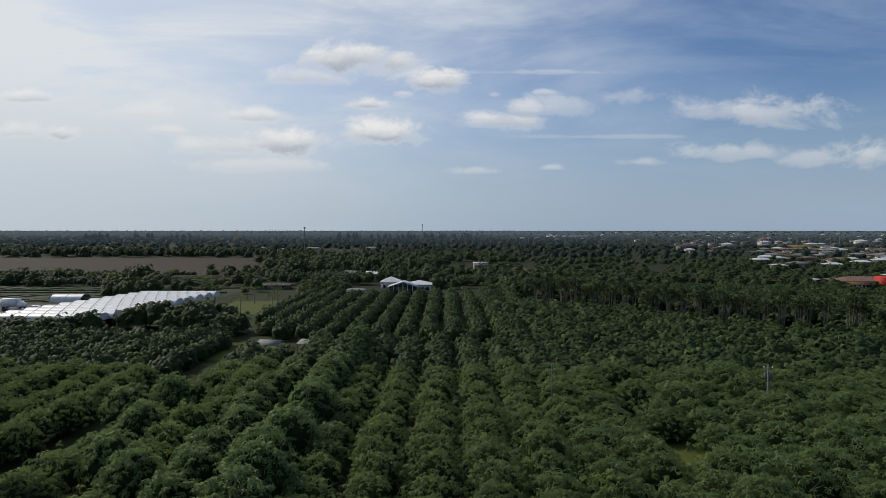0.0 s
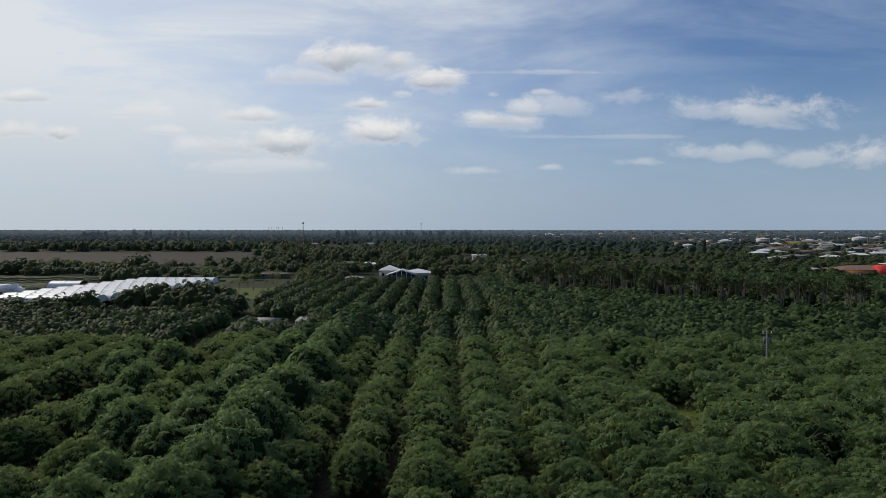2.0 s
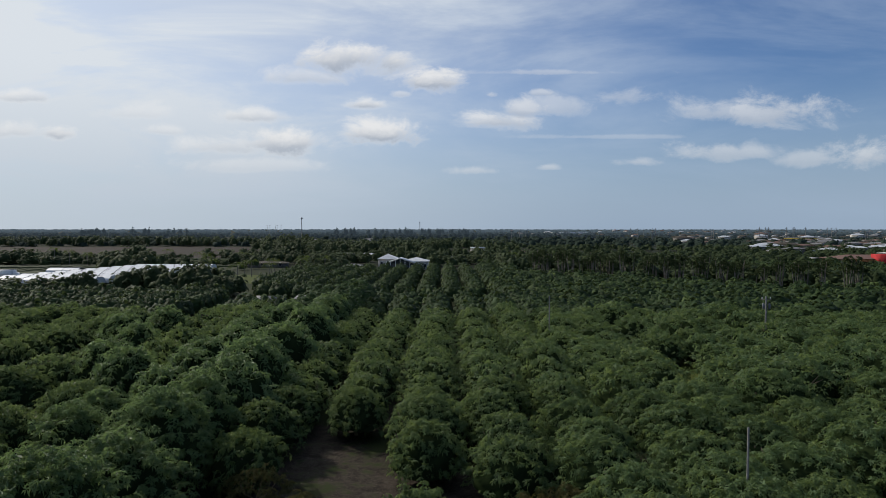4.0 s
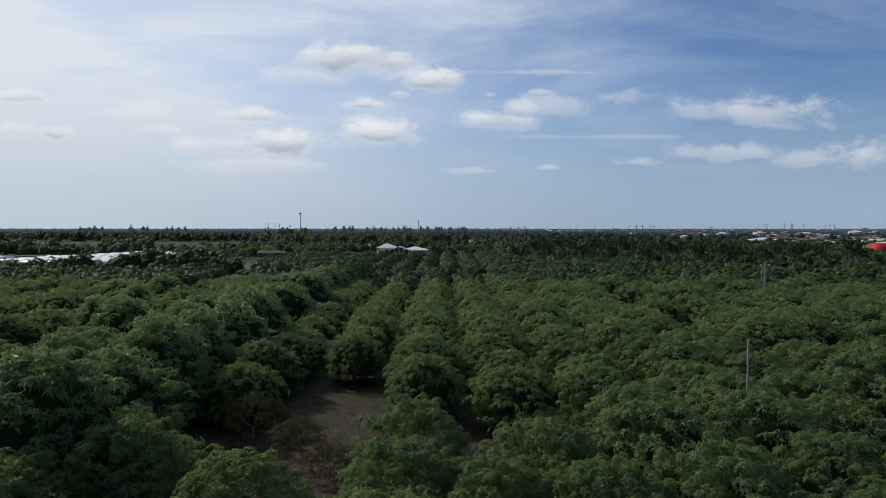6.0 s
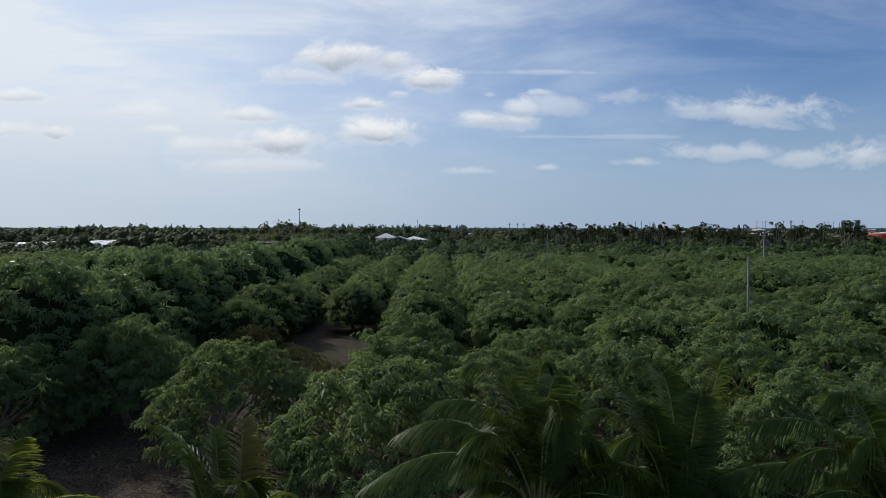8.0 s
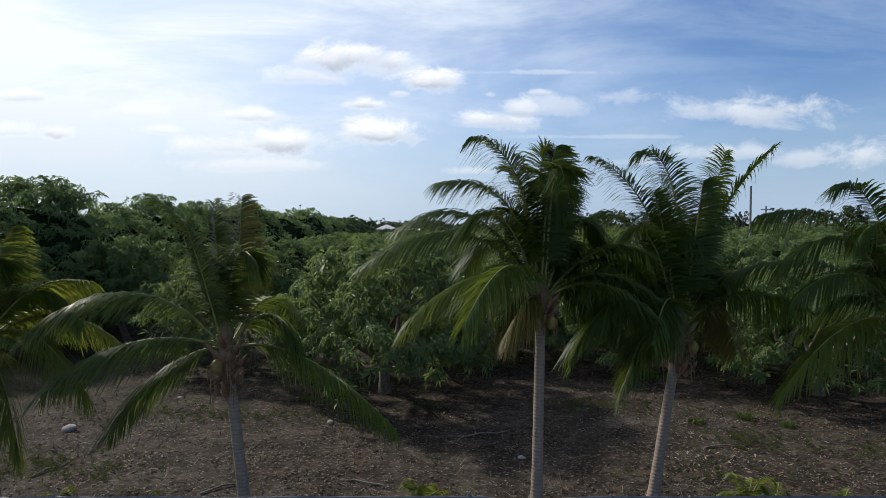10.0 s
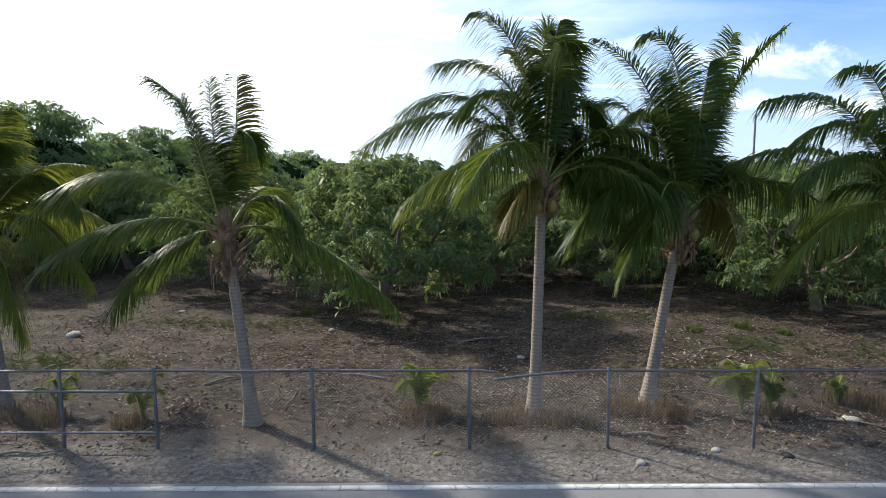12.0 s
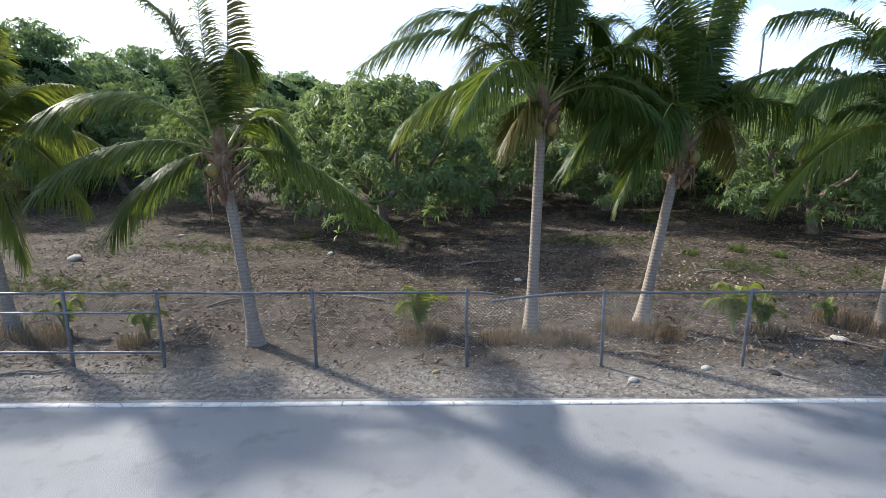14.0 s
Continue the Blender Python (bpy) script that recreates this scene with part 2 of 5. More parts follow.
STUCCO = worn("pale_stucco", (0.36, 0.34, 0.31), (0.50, 0.47, 0.43), 6, 0.6, 0.85, 0.2, bump=0.15, spread=0.15)
ORANGE_WALL = worn("orange_stucco", (0.50, 0.24, 0.10), (0.58, 0.31, 0.14), 6, 0.6, 0.85, 0.2, bump=0.15)
RED_WALL = worn("red_stucco", (0.33, 0.02, 0.025), (0.42, 0.035, 0.035), 6, 0.6, 0.8, 0.2, bump=0.15)
DARK = worn("dark_opening", (0.015, 0.017, 0.02), (0.035, 0.04, 0.045), 3, 0.5, 0.25, 0.5, bump=0)
FILM = worn("white_plastic_film", (0.48, 0.50, 0.52), (0.64, 0.65, 0.66), 2.5, 0.25, 0.4, 0.4, bump=0.1)
YELLOW_WALL = worn("yellow_stucco", (0.58, 0.42, 0.08), (0.66, 0.50, 0.12), 4, 0.4, 0.85, 0.2, bump=0)
WHITE_PAINT = worn("white_paint", (0.66, 0.66, 0.64), (0.80, 0.80, 0.78), 8, 1, 0.5, 0.4, bump=0)
STONE = worn("pale_stone", (0.24, 0.225, 0.20), (0.40, 0.38, 0.345), 25, 4, 0.9, 0.2, bump=0.4, spread=0.25)
CHIPS = leafy("limestone_chips", (0.10, 0.09, 0.08), (0.36, 0.34, 0.31), (0.46, 0.44, 0.41), rough=0.9, spec=0.15, through_light=0.0)
DULL_ROOF = worn("dull_brown_roof", (0.05, 0.045, 0.036), (0.085, 0.074, 0.058), 4, 0.5, 0.9, 0.1, bump=0.2, spread=0.2)
DULL_WALL = worn("dull_wall", (0.12, 0.115, 0.105), (0.19, 0.18, 0.165), 6, 0.6, 0.9, 0.1, bump=0.15, spread=0.2)
RUBBER = worn("black_rubber", (0.02, 0.02, 0.02), (0.04, 0.04, 0.04), 20, 3, 0.8, 0.3, bump=0)


def ground_material():
    m, nt, b = principled("soil", 0.95, 0.1)
    pos = nt.nodes.new("ShaderNodeNewGeometry").outputs["Position"]
    sep = node(nt, "ShaderNodeSeparateXYZ", ((0, pos),))
    y = sep.outputs[1]
    fine, mid, broad = noise_tex(nt, pos, 9.0, 8.0, 0.7), noise_tex(nt, pos, 1.1, 6.0, 0.6), noise_tex(nt, pos, 0.13, 4.0)
    speck = node(nt, "ShaderNodeTexVoronoi", (("Vector", pos), ("Scale", 26.0)))
    soil = mixc(nt, remap(nt, mid, 0.35, 0.65), (0.022, 0.0175, 0.013), (0.060, 0.048, 0.037))
    mould = noise_tex(nt, pos, 3.4, 5.0, 0.7)
    soil = mixc(nt, mth(nt, "MULTIPLY", remap(nt, mould, 0.47, 0.60), 0.75), soil, (0.016, 0.012, 0.009))
    soil = mixc(nt, remap(nt, fine, 0.54, 0.66), soil, (0.17, 0.142, 0.115))
    # pale crushed-rock shoulder along the road
    wob = mth(nt, "ADD", y, mth(nt, "MULTIPLY", mth(nt, "SUBTRACT", mid, 0.5), 3.2))
    rock = mixc(nt, speck.outputs["Color"], (0.16, 0.15, 0.139), (0.32, 0.30, 0.278))
    rock = mixc(nt, remap(nt, fine, 0.40, 0.60), rock, (0.115, 0.10, 0.086))
    soil = mixc(nt, mth(nt, "MULTIPLY", remap(nt, wob, 10.2, 8.4), 0.75), soil, rock)
    # weeds and grass in patches, more of it far out
    grass = mixc(nt, fine, (0.016, 0.025, 0.008), (0.040, 0.047, 0.017))
    lush = mth(nt, "ADD", mth(nt, "MULTIPLY", broad, 0.6), mth(nt, "MULTIPLY", mid, 0.4))
    edge = remap(nt, y, 12.0, 90.0, 0.56, 0.36)
    green = remap(nt, mth(nt, "SUBTRACT", lush, edge), 0.0, 0.10)
    grass = mixc(nt, remap(nt, y, 180.0, 330.0), grass, (0.017, 0.022, 0.010))
    col = mixc(nt, green, soil, grass)
    nt.links.new(col, b.inputs["Base Color"])
    relief(nt, b, fine, 0.7, 0.03)
    return m


def asphalt_material():
    m, nt, b = principled("asphalt", 0.85, 0.25)
    pos = nt.nodes.new("ShaderNodeNewGeometry").outputs["Position"]
    fine, mid, broad = noise_tex(nt, pos, 120.0, 4.0, 0.7), noise_tex(nt, pos, 2.2, 6.0, 0.6), noise_tex(nt, pos, 0.35, 4.0)
    speck = node(nt, "ShaderNodeTexVoronoi", (("Vector", pos), ("Scale", 90.0)))
    col = mixc(nt, remap(nt, broad, 0.35, 0.65), (0.125, 0.132, 0.142), (0.160, 0.167, 0.177))
    col = mixc(nt, mth(nt, "MULTIPLY", remap(nt, mid, 0.52, 0.66), 0.4), col, (0.075, 0.076, 0.08))
    col = mixc(nt, mth(nt, "MULTIPLY", fine, 0.35), col, (0.20, 0.203, 0.208))
    nt.links.new(col, b.inputs["Base Color"])
    relief(nt, b, mth(nt, "ADD", fine, speck.outputs["Distance"]), 0.5, 0.006)
    return m


def line_material():
    m, nt, b = principled("road_paint", 0.7, 0.3)
    pos = nt.nodes.new("ShaderNodeNewGeometry").outputs["Position"]
    fine, mid = noise_tex(nt, pos, 60.0, 5.0, 0.7), noise_tex(nt, pos, 5.0, 5.0, 0.7)
    crack = node(nt, "ShaderNodeTexVoronoi", (("Vector", pos), ("Scale", 3.2)))
    crack.feature = "DISTANCE_TO_EDGE"
    col = mixc(nt, remap(nt, mid, 0.3, 0.7), (0.34, 0.34, 0.33), (0.48, 0.48, 0.47))
    col = mixc(nt, remap(nt, mth(nt, "ADD", crack.outputs["Distance"], mth(nt, "MULTIPLY", fine, 0.02)), 0.035, 0.015), col, (0.20, 0.19, 0.18))
    col = mixc(nt, remap(nt, fine, 0.60, 0.70), col, (0.28, 0.28, 0.28))
    nt.links.new(col, b.inputs["Base Color"])
    return m


def field_material(name, c1, c2, c3, rows=0.5, turn=0.0):
    m, nt, b = principled(name, 0.95, 0.1)
    pos = nt.nodes.new("ShaderNodeNewGeometry").outputs["Position"]
    p = node(nt, "ShaderNodeMapping", (("Vector", pos), ("Rotation", (0, 0, radians(turn))))).outputs[0]
    fine, broad = noise_tex(nt, pos, 0.6, 6.0, 0.7), noise_tex(nt, pos, 0.02, 4.0)
    wave = node(nt, "ShaderNodeTexWave", (("Vector", p), ("Scale", rows), ("Distortion", 1.0)))
    col = mixc(nt, broad, c1, c2)
    col = mixc(nt, mth(nt, "MULTIPLY", wave.outputs["Fac"], fine), col, c3)
    nt.links.new(col, b.inputs["Base Color"])
    return m


SOIL, ASPHALT, LINE = ground_material(), asphalt_material(), line_material()
BROWN_FIELD = field_material("ploughed_field", (0.032, 0.024, 0.019), (0.048, 0.037, 0.029), (0.028, 0.025, 0.017), 0.25)
GREEN_FIELD = field_material("nursery_beds", (0.030, 0.040, 0.018), (0.062, 0.066, 0.036), (0.018, 0.019, 0.015), 0.06, 88)
LAWN = field_material("lawn", (0.055, 0.075, 0.016), (0.09, 0.10, 0.026), (0.045, 0.06, 0.016), 0.3)
YARD = field_material("packed_yard", (0.08, 0.075, 0.066), (0.13, 0.12, 0.105), (0.06, 0.057, 0.05), 0.2)


# ---- mesh tools ----
class Shape:
    """Collects triangles and quads as arrays."""

    def __init__(self):
        self.v, self.f, self.n = [], [], 0

    def add(self, v, f):
        v, f = np.asarray(v, float), np.asarray(f, int)
        if f.shape[1] == 4:
            f = np.concatenate([f[:, [0, 1, 2]], f[:, [0, 2, 3]]])
        self.v.append(v), self.f.append(f + self.n)
        self.n += len(v)
        return self

    def arrays(self):
        return np.concatenate(self.v), np.concatenate(self.f)

    def box(self, x0, x1, y0, y1, z0, z1):
        v = [(x, y, z) for z in (z0, z1) for y in (y0, y1) for x in (x0, x1)]
        return self.add(v, [(0, 2, 3, 1), (4, 5, 7, 6), (0, 1, 5, 4), (2, 6, 7, 3), (0, 4, 6, 2), (1, 3, 7, 5)])

    def tube(self, points, radii, sides=8, caps=True):
        p = np.asarray(points, float)
        r = np.broadcast_to(np.asarray(radii, float), (len(p),))
        d = np.gradient(p, axis=0)
        d /= np.linalg.norm(d, axis=1)[:, None] + 1e-9
        ref = np.array((0.0, 1.0, 0.0)) if abs(d[0][1]) < 0.8 else np.array((1.0, 0.0, 0.0))
        a = np.cross(d, ref)
        a /= np.linalg.norm(a, axis=1)[:, None] + 1e-9
        b = np.cross(d, a)
        ang = np.linspace(0, 2 * np.pi, sides, endpoint=False)
        ring = a[:, None] * np.cos(ang)[None, :, None] + b[:, None] * np.sin(ang)[None, :, None]
        v = (p[:, None] + ring * r[:, None, None]).reshape(-1, 3)
        i, k = np.meshgrid(np.arange(len(p) - 1), np.arange(sides), indexing="ij")
        k2 = (k + 1) % sides
        f = np.stack([i * sides + k, i * sides + k2, (i + 1) * sides + k2, (i + 1) * sides + k], -1).reshape(-1, 4)
        self.add(v, f)
        if caps:
            for e, row in ((0, 0), (len(p) - 1, (len(p) - 1) * sides)):
                self.add(np.concatenate([v[row:row + sides], p[e:e + 1]]), [(j, (j + 1) % sides, sides) for j in range(sides)])
        return self


def mesh(name, shape, material, smooth=False):
    v, f = shape if isinstance(shape, tuple) else shape.arrays()
    me = bpy.data.meshes.new(name)
    me.vertices.add(len(v))
    me.vertices.foreach_set("co", np.ascontiguousarray(v, np.float32).ravel())
    me.loops.add(3 * len(f))
    me.loops.foreach_set("vertex_index", np.ascontiguousarray(f, np.int32).ravel())
    me.polygons.add(len(f))
    me.polygons.foreach_set("loop_start", np.arange(0, 3 * len(f), 3, dtype=np.int32))
    if smooth:
        me.polygons.foreach_set("use_smooth", np.ones(len(f), bool))
    me.update(calc_edges=True)
    me.materials.append(material)
    return me


def part(name, shape, material, parent, label="", smooth=False):
    data = shape if isinstance(shape, bpy.types.Mesh) else mesh(name, shape, material, smooth)
    ob = new(name, data)
    ob.parent = parent
    return tagged(ob, label)


def thing(name, label, category, place=(0, 0, 0), turn=0.0, group="", kind=""):
    ob = new(name)
    ob.empty_display_size = 0.2
    ob.matrix_basis = pose(*place, 0, 0, turn)
    return tagged(ob, label, category, group, kind)


def single(name, shape, material, label, category="", group="", kind="", smooth=False):
    return tagged(new(name, mesh(name, shape, material, smooth)), label, category, group, kind)


def placed(x, y, z=0.0, turn=0.0, size=1.0, tall=None, narrow=1.0):
    return Matrix.Translation((x, y, z)) @ Matrix.Diagonal((size * narrow, size, tall or size, 1)) @ pose(0, 0, 0, 0, 0, turn)


# ---- foliage tools ----
def sprays(centres, normals, leaves, length, width, rng, droop=0.35, lift=(-0.35, 0.75)):
    """Whorls of folded leaves, each leaf two triangles, about every centre."""
    m = len(centres)
    n = normals / (np.linalg.norm(normals, axis=1)[:, None] + 1e-9)
    ref = np.where(np.abs(n[:, 2:3]) < 0.9, np.array([[0, 0, 1.0]]), np.array([[1.0, 0, 0]]))
    a = np.cross(n, ref)
    a /= np.linalg.norm(a, axis=1)[:, None] + 1e-9
    b = np.cross(n, a)
    ang = (np.arange(leaves) / leaves * 2 * np.pi)[None] + rng.uniform(-0.5, 0.5, (m, leaves)) + rng.uniform(0, 6.3, (m, 1))
    up = rng.uniform(*lift, (m, leaves))
    size = length * rng.uniform(0.7, 1.2, (m, leaves))
    out = a[:, None] * np.cos(ang)[..., None] + b[:, None] * np.sin(ang)[..., None]
    d = out * np.cos(up)[..., None] + n[:, None] * np.sin(up)[..., None]
    side = np.cross(np.broadcast_to(n[:, None], d.shape), out)
    c = centres[:, None]
    s = size[..., None]
    base = c + d * s * 0.08
    mid = c + d * s * 0.5
    tip = c + d * s
    tip[..., 2] -= droop * size
    w = side * (width * rng.uniform(0.8, 1.2, (m, leaves)))[..., None] * 0.5
    keel = n[:, None] * s * 0.05
    v = np.stack([base, mid + w + keel, tip, mid - w + keel], 2).reshape(-1, 3)
    q = np.arange(m * leaves)[:, None] * 4
    f = np.concatenate([q + np.array([[0, 1, 2]]), q + np.array([[0, 2, 3]])])
    return v, f


def ball(sub):
    bm = bmesh.new()
    bmesh.ops.create_icosphere(bm, subdivisions=sub, radius=1.0)
    v = np.array([tuple(p.co) for p in bm.verts])
    f = np.array([[p.index for p in t.verts] for t in bm.faces])
    bm.free()
    return v, f


BALLS = {1: ball(1), 2: ball(2)}


def crown(seed, radius, top, base, count, leaves, length, width, clumps=9, inner=0.3, reach=0.60, droop=0.45, coarse=1.35, low=0.30):
    """A lobed crown over the origin: leaf whorls on the outside of overlapping lobes, and coarser foliage within."""
    rng = np.random.default_rng(seed)
    deep = top - base
    c, r = [], []
    for i in range(clumps):
        if i == 0:
            c.append((0, 0, base + 0.55 * deep)), r.append((0.56 * radius, 0.45 * deep))
            continue
        a = 2 * np.pi * (i + rng.uniform(-0.35, 0.35)) / (clumps - 1)
        far = radius * reach * rng.uniform(0.7, 1.18)
        c.append((far * np.cos(a), far * np.sin(a), base + deep * rng.uniform(low, 0.62)))
        r.append((radius * rng.uniform(0.30, 0.48), deep * rng.uniform(0.24, 0.42)))
    c, r = np.array(c), np.array(r)
    half = np.stack([r[:, 0], r[:, 0], r[:, 1]], 1)
    many = count * 6
    which = rng.integers(0, clumps, many)
    d = rng.normal(size=(many, 3))
    d /= np.linalg.norm(d, axis=1)[:, None]
    d[:, 2] = np.where(d[:, 2] < -0.45, -d[:, 2], d[:, 2])
    bump = 1 + 0.16 * np.sin(d[:, 0] * 7 + which) * np.sin(d[:, 1] * 7 + 2 * which) + 0.10 * np.sin(d[:, 2] * 11 + which)
    p = c[which] + d * half[which] * (bump * rng.uniform(0.80, 1.10, many))[:, None]
    inside = np.zeros(len(p), bool)
    for k in range(clumps):
        e = (p - c[k]) / half[k]
        inside |= (np.einsum("ij,ij->i", e, e) < 0.70) & (which != k)
    keep = np.nonzero(~inside & (p[:, 2] > base * 0.7))[0][:count]
    p, n = p[keep], d[keep] * np.array([1, 1, 1.2]) + np.array([0, 0, 0.45])
    # leaf whorls gather into tufts, with dark hollows between
    groups = max(14, len(p) // 8)
    own = np.arange(len(p)) % groups
    tn = n[own] / np.linalg.norm(n[own], axis=1)[:, None]
    way = rng.normal(size=p.shape)
    way = way / np.linalg.norm(way, axis=1)[:, None] + tn * 0.7
    way /= np.linalg.norm(way, axis=1)[:, None]
    size = radius * rng.uniform(0.12, 0.20, groups)[own]
    p = p[own] + (way - 0.4 * tn) * size[:, None]
    n = way + np.array([0, 0, 0.35])
    s = Shape()
    s.add(*sprays(p, n, leaves, length, width, rng, droop))
    m = int(count * inner)
    which = rng.integers(0, clumps, m)
    d = rng.normal(size=(m, 3))
    d *= (rng.uniform(0.30, 0.72, m) / np.linalg.norm(d, axis=1))[:, None]
    q = c[which] + d * half[which]
    s.add(*sprays(q, d + np.array([0, 0, 0.2]), max(3, leaves - 2), length * coarse, width * coarse * 1.5, rng, 0.1, (-1.2, 1.2)))
    return s


def dome(seed, radius, top, base, around=22, up=9, rough=1.0):
    """A billowing closed canopy surface; gives its corners, triangles and outward ways."""
    rng = np.random.default_rng(seed)
    shift = Vector(rng.uniform(-50, 50, 3))
    lobes, turn = rng.integers(4, 7), rng.uniform(0, 6.3)
    v = []
    for k in range(up + 1):
        e = (k / up) * np.pi * 0.5
        for i in range(around):
            a = 2 * np.pi * (i + 0.5 * (k % 2)) / around
            d = Vector((math.cos(a) * math.cos(e) ** 0.8, math.sin(a) * math.cos(e) ** 0.8, math.sin(e) ** 0.85))
            q = Vector((d.x * radius, d.y * radius, d.z * (top - base)))
            n1, n2 = noise.noise(q * 0.75 + shift), noise.noise(q * 1.9 + shift)
            n3 = rng.uniform(-1, 1)
            swell = 1 + rough * (0.20 * n1 + 0.13 * n2 + 0.05 * n3) + 0.07 * math.cos(lobes * a + turn) * math.cos(e)
            v.append((q.x * swell, q.y * swell, base + q.z * (1 + rough * (0.16 * n1 + 0.12 * n2 + 0.04 * n3))))
    v = np.array(v)
    f = []
    for k in range(up):
        for i in range(around):
            i2 = (i + 1) % around
            f.append((k * around + i, k * around + i2, (k + 1) * around + i2))
            f.append((k * around + i, (k + 1) * around + i2, (k + 1) * around + i))
    return v, np.array(f), v - np.array((0, 0, base * 0.6))


def rosettes(centres, normals, points, radius, rng):
    """Star-shaped whorls, each a shallow folded cap with drooping tips."""
    m = len(centres)
    n = normals / (np.linalg.norm(normals, axis=1)[:, None] + 1e-9)
    ref = np.where(np.abs(n[:, 2:3]) < 0.9, np.array([[0, 0, 1.0]]), np.array([[1.0, 0, 0]]))
    a = np.cross(n, ref)
    a /= np.linalg.norm(a, axis=1)[:, None] + 1e-9
    b = np.cross(n, a)
    k = 2 * points
    ang = (np.arange(k) / k * 2 * np.pi)[None] + rng.uniform(-0.16, 0.16, (m, k)) + rng.uniform(0, 6.3, (m, 1))
    tip = (np.arange(k) % 2 == 0)[None]
    big = rng.uniform(0.65, 1.3, (m, 1)) * radius
    r = np.where(tip, rng.uniform(0.85, 1.25, (m, k)), rng.uniform(0.42, 0.62, (m, k))) * big
    sink = np.where(tip, rng.uniform(0.45, 1.15, (m, k)), rng.uniform(0.22, 0.60, (m, k))) * big
    ring = centres[:, None] + (a[:, None] * np.cos(ang)[..., None] + b[:, None] * np.sin(ang)[..., None]) * r[..., None] - n[:, None] * sink[..., None]
    v = np.concatenate([centres[:, None], ring], 1).reshape(-1, 3)
    i = np.arange(k)
    f = np.stack([np.zeros(k, int), 1 + i, 1 + (i + 1) % k], 1)
    return v, (f[None] + (np.arange(m) * (k + 1))[:, None, None]).reshape(-1, 3)


def canopy(seed, radius, top, base, around, up, tufts, points, size, shrink=0.74):
    """A crown for trees farther off: whorls that stand out unevenly from a billowing inner surface."""
    rng = np.random.default_rng(seed + 1)
    v, f, way = dome(seed, radius, top, base, around, up)
    area = np.linalg.norm(np.cross(v[f[:, 1]] - v[f[:, 0]], v[f[:, 2]] - v[f[:, 0]]), axis=1)
    k = rng.choice(len(f), tufts, p=area / area.sum())
    w = rng.dirichlet((1, 1, 1), tufts)
    p = np.einsum("ij,ijk->ik", w, v[f[k]])
    n = np.einsum("ij,ijk->ik", w, way[f[k]])
    n /= np.linalg.norm(n, axis=1)[:, None]
    p += n * rng.normal(0.0, 0.38, (tufts, 1)) * size
    n = n + rng.normal(size=n.shape) * 0.30 + np.array((0, 0, 0.45))
    v = (v - np.array((0, 0, base))) * shrink + np.array((0, 0, base))
    return Shape().add(v, f).add(*rosettes(p, n, points, size, rng))


def mango_crown(seed, radius, top, base, clumps, whorls, leaves, length, width, clump, heart=0.0, fill=0.4, coarse=1.5, ragged=0.10):
    """An umbrella of small leafy clumps over the origin, with a ragged skirt; each clump carries drooping whorls on its upper side."""
    rng = np.random.default_rng(seed)
    deep = top - base
    turn = rng.uniform(0, 6.3, 2)
    i = np.arange(clumps)
    a = i * 2.39996 + rng.uniform(-0.5, 0.5, clumps)
    k = np.sqrt((i + 0.5) / clumps)
    lobes = 1 + 0.13 * np.sin(3 * a + turn[0]) + 0.09 * np.sin(5 * a + turn[1])
    far = (radius - 0.6 * clump) * k * lobes * rng.uniform(0.92, 1.06, clumps)
    z = base + deep * (1 - 0.62 * k ** 2.4) - 0.8 * clump + rng.normal(0, ragged * deep, clumps) * (0.5 + k)
    skirt = int(clumps * 0.42)  # lower clumps round the edge
    a2 = np.arange(skirt) * 2.39996 * 1.7 + rng.uniform(-0.4, 0.4, skirt)
    lob2 = 1 + 0.13 * np.sin(3 * a2 + turn[0]) + 0.09 * np.sin(5 * a2 + turn[1])
    far = np.concatenate([far, radius * lob2 * rng.uniform(0.62, 0.93, skirt)])
    z = np.concatenate([z, base + deep * rng.uniform(0.02, 0.36, skirt)])
    a = np.concatenate([a, a2])
    c = np.stack([far * np.cos(a), far * np.sin(a), z], 1)
    n = len(c)
    r = clump * rng.uniform(0.7, 1.3, n)
    own = np.repeat(np.arange(n), whorls)
    d = rng.normal(size=(len(own), 3))
    d /= np.linalg.norm(d, axis=1)[:, None]
    d[:, 2] = np.abs(d[:, 2]) - 0.25
    p = c[own] + d * (r[own] * rng.uniform(0.8, 1.12, len(own)))[:, None] * np.array((1, 1, 0.72))
    out = np.stack([np.cos(a), np.sin(a), np.zeros(n)], 1) * (far / radius)[:, None]
    s = Shape().add(*sprays(p, d + out[own] * 0.35 + np.array((0, 0, 0.55)), leaves, length, width, rng, 0.30, (-0.55, 0.45)))
    m = int(n * whorls * fill)  # shaded leaves inside
    own = rng.integers(0, n, m)
    q = c[own] * np.array((0.86, 0.86, 1)) + rng.normal(0, 0.45, (m, 3)) * r[own][:, None] - np.array((0, 0, 0.35)) * r[own][:, None]
    s.add(*sprays(q, rng.normal(size=(m, 3)), max(3, leaves - 3), length * coarse, width * coarse * 1.2, rng, 0.1, (-1.0, 1.0)))
    if not heart:
        return s, None
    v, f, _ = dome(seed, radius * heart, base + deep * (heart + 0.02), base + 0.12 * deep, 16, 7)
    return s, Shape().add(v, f)


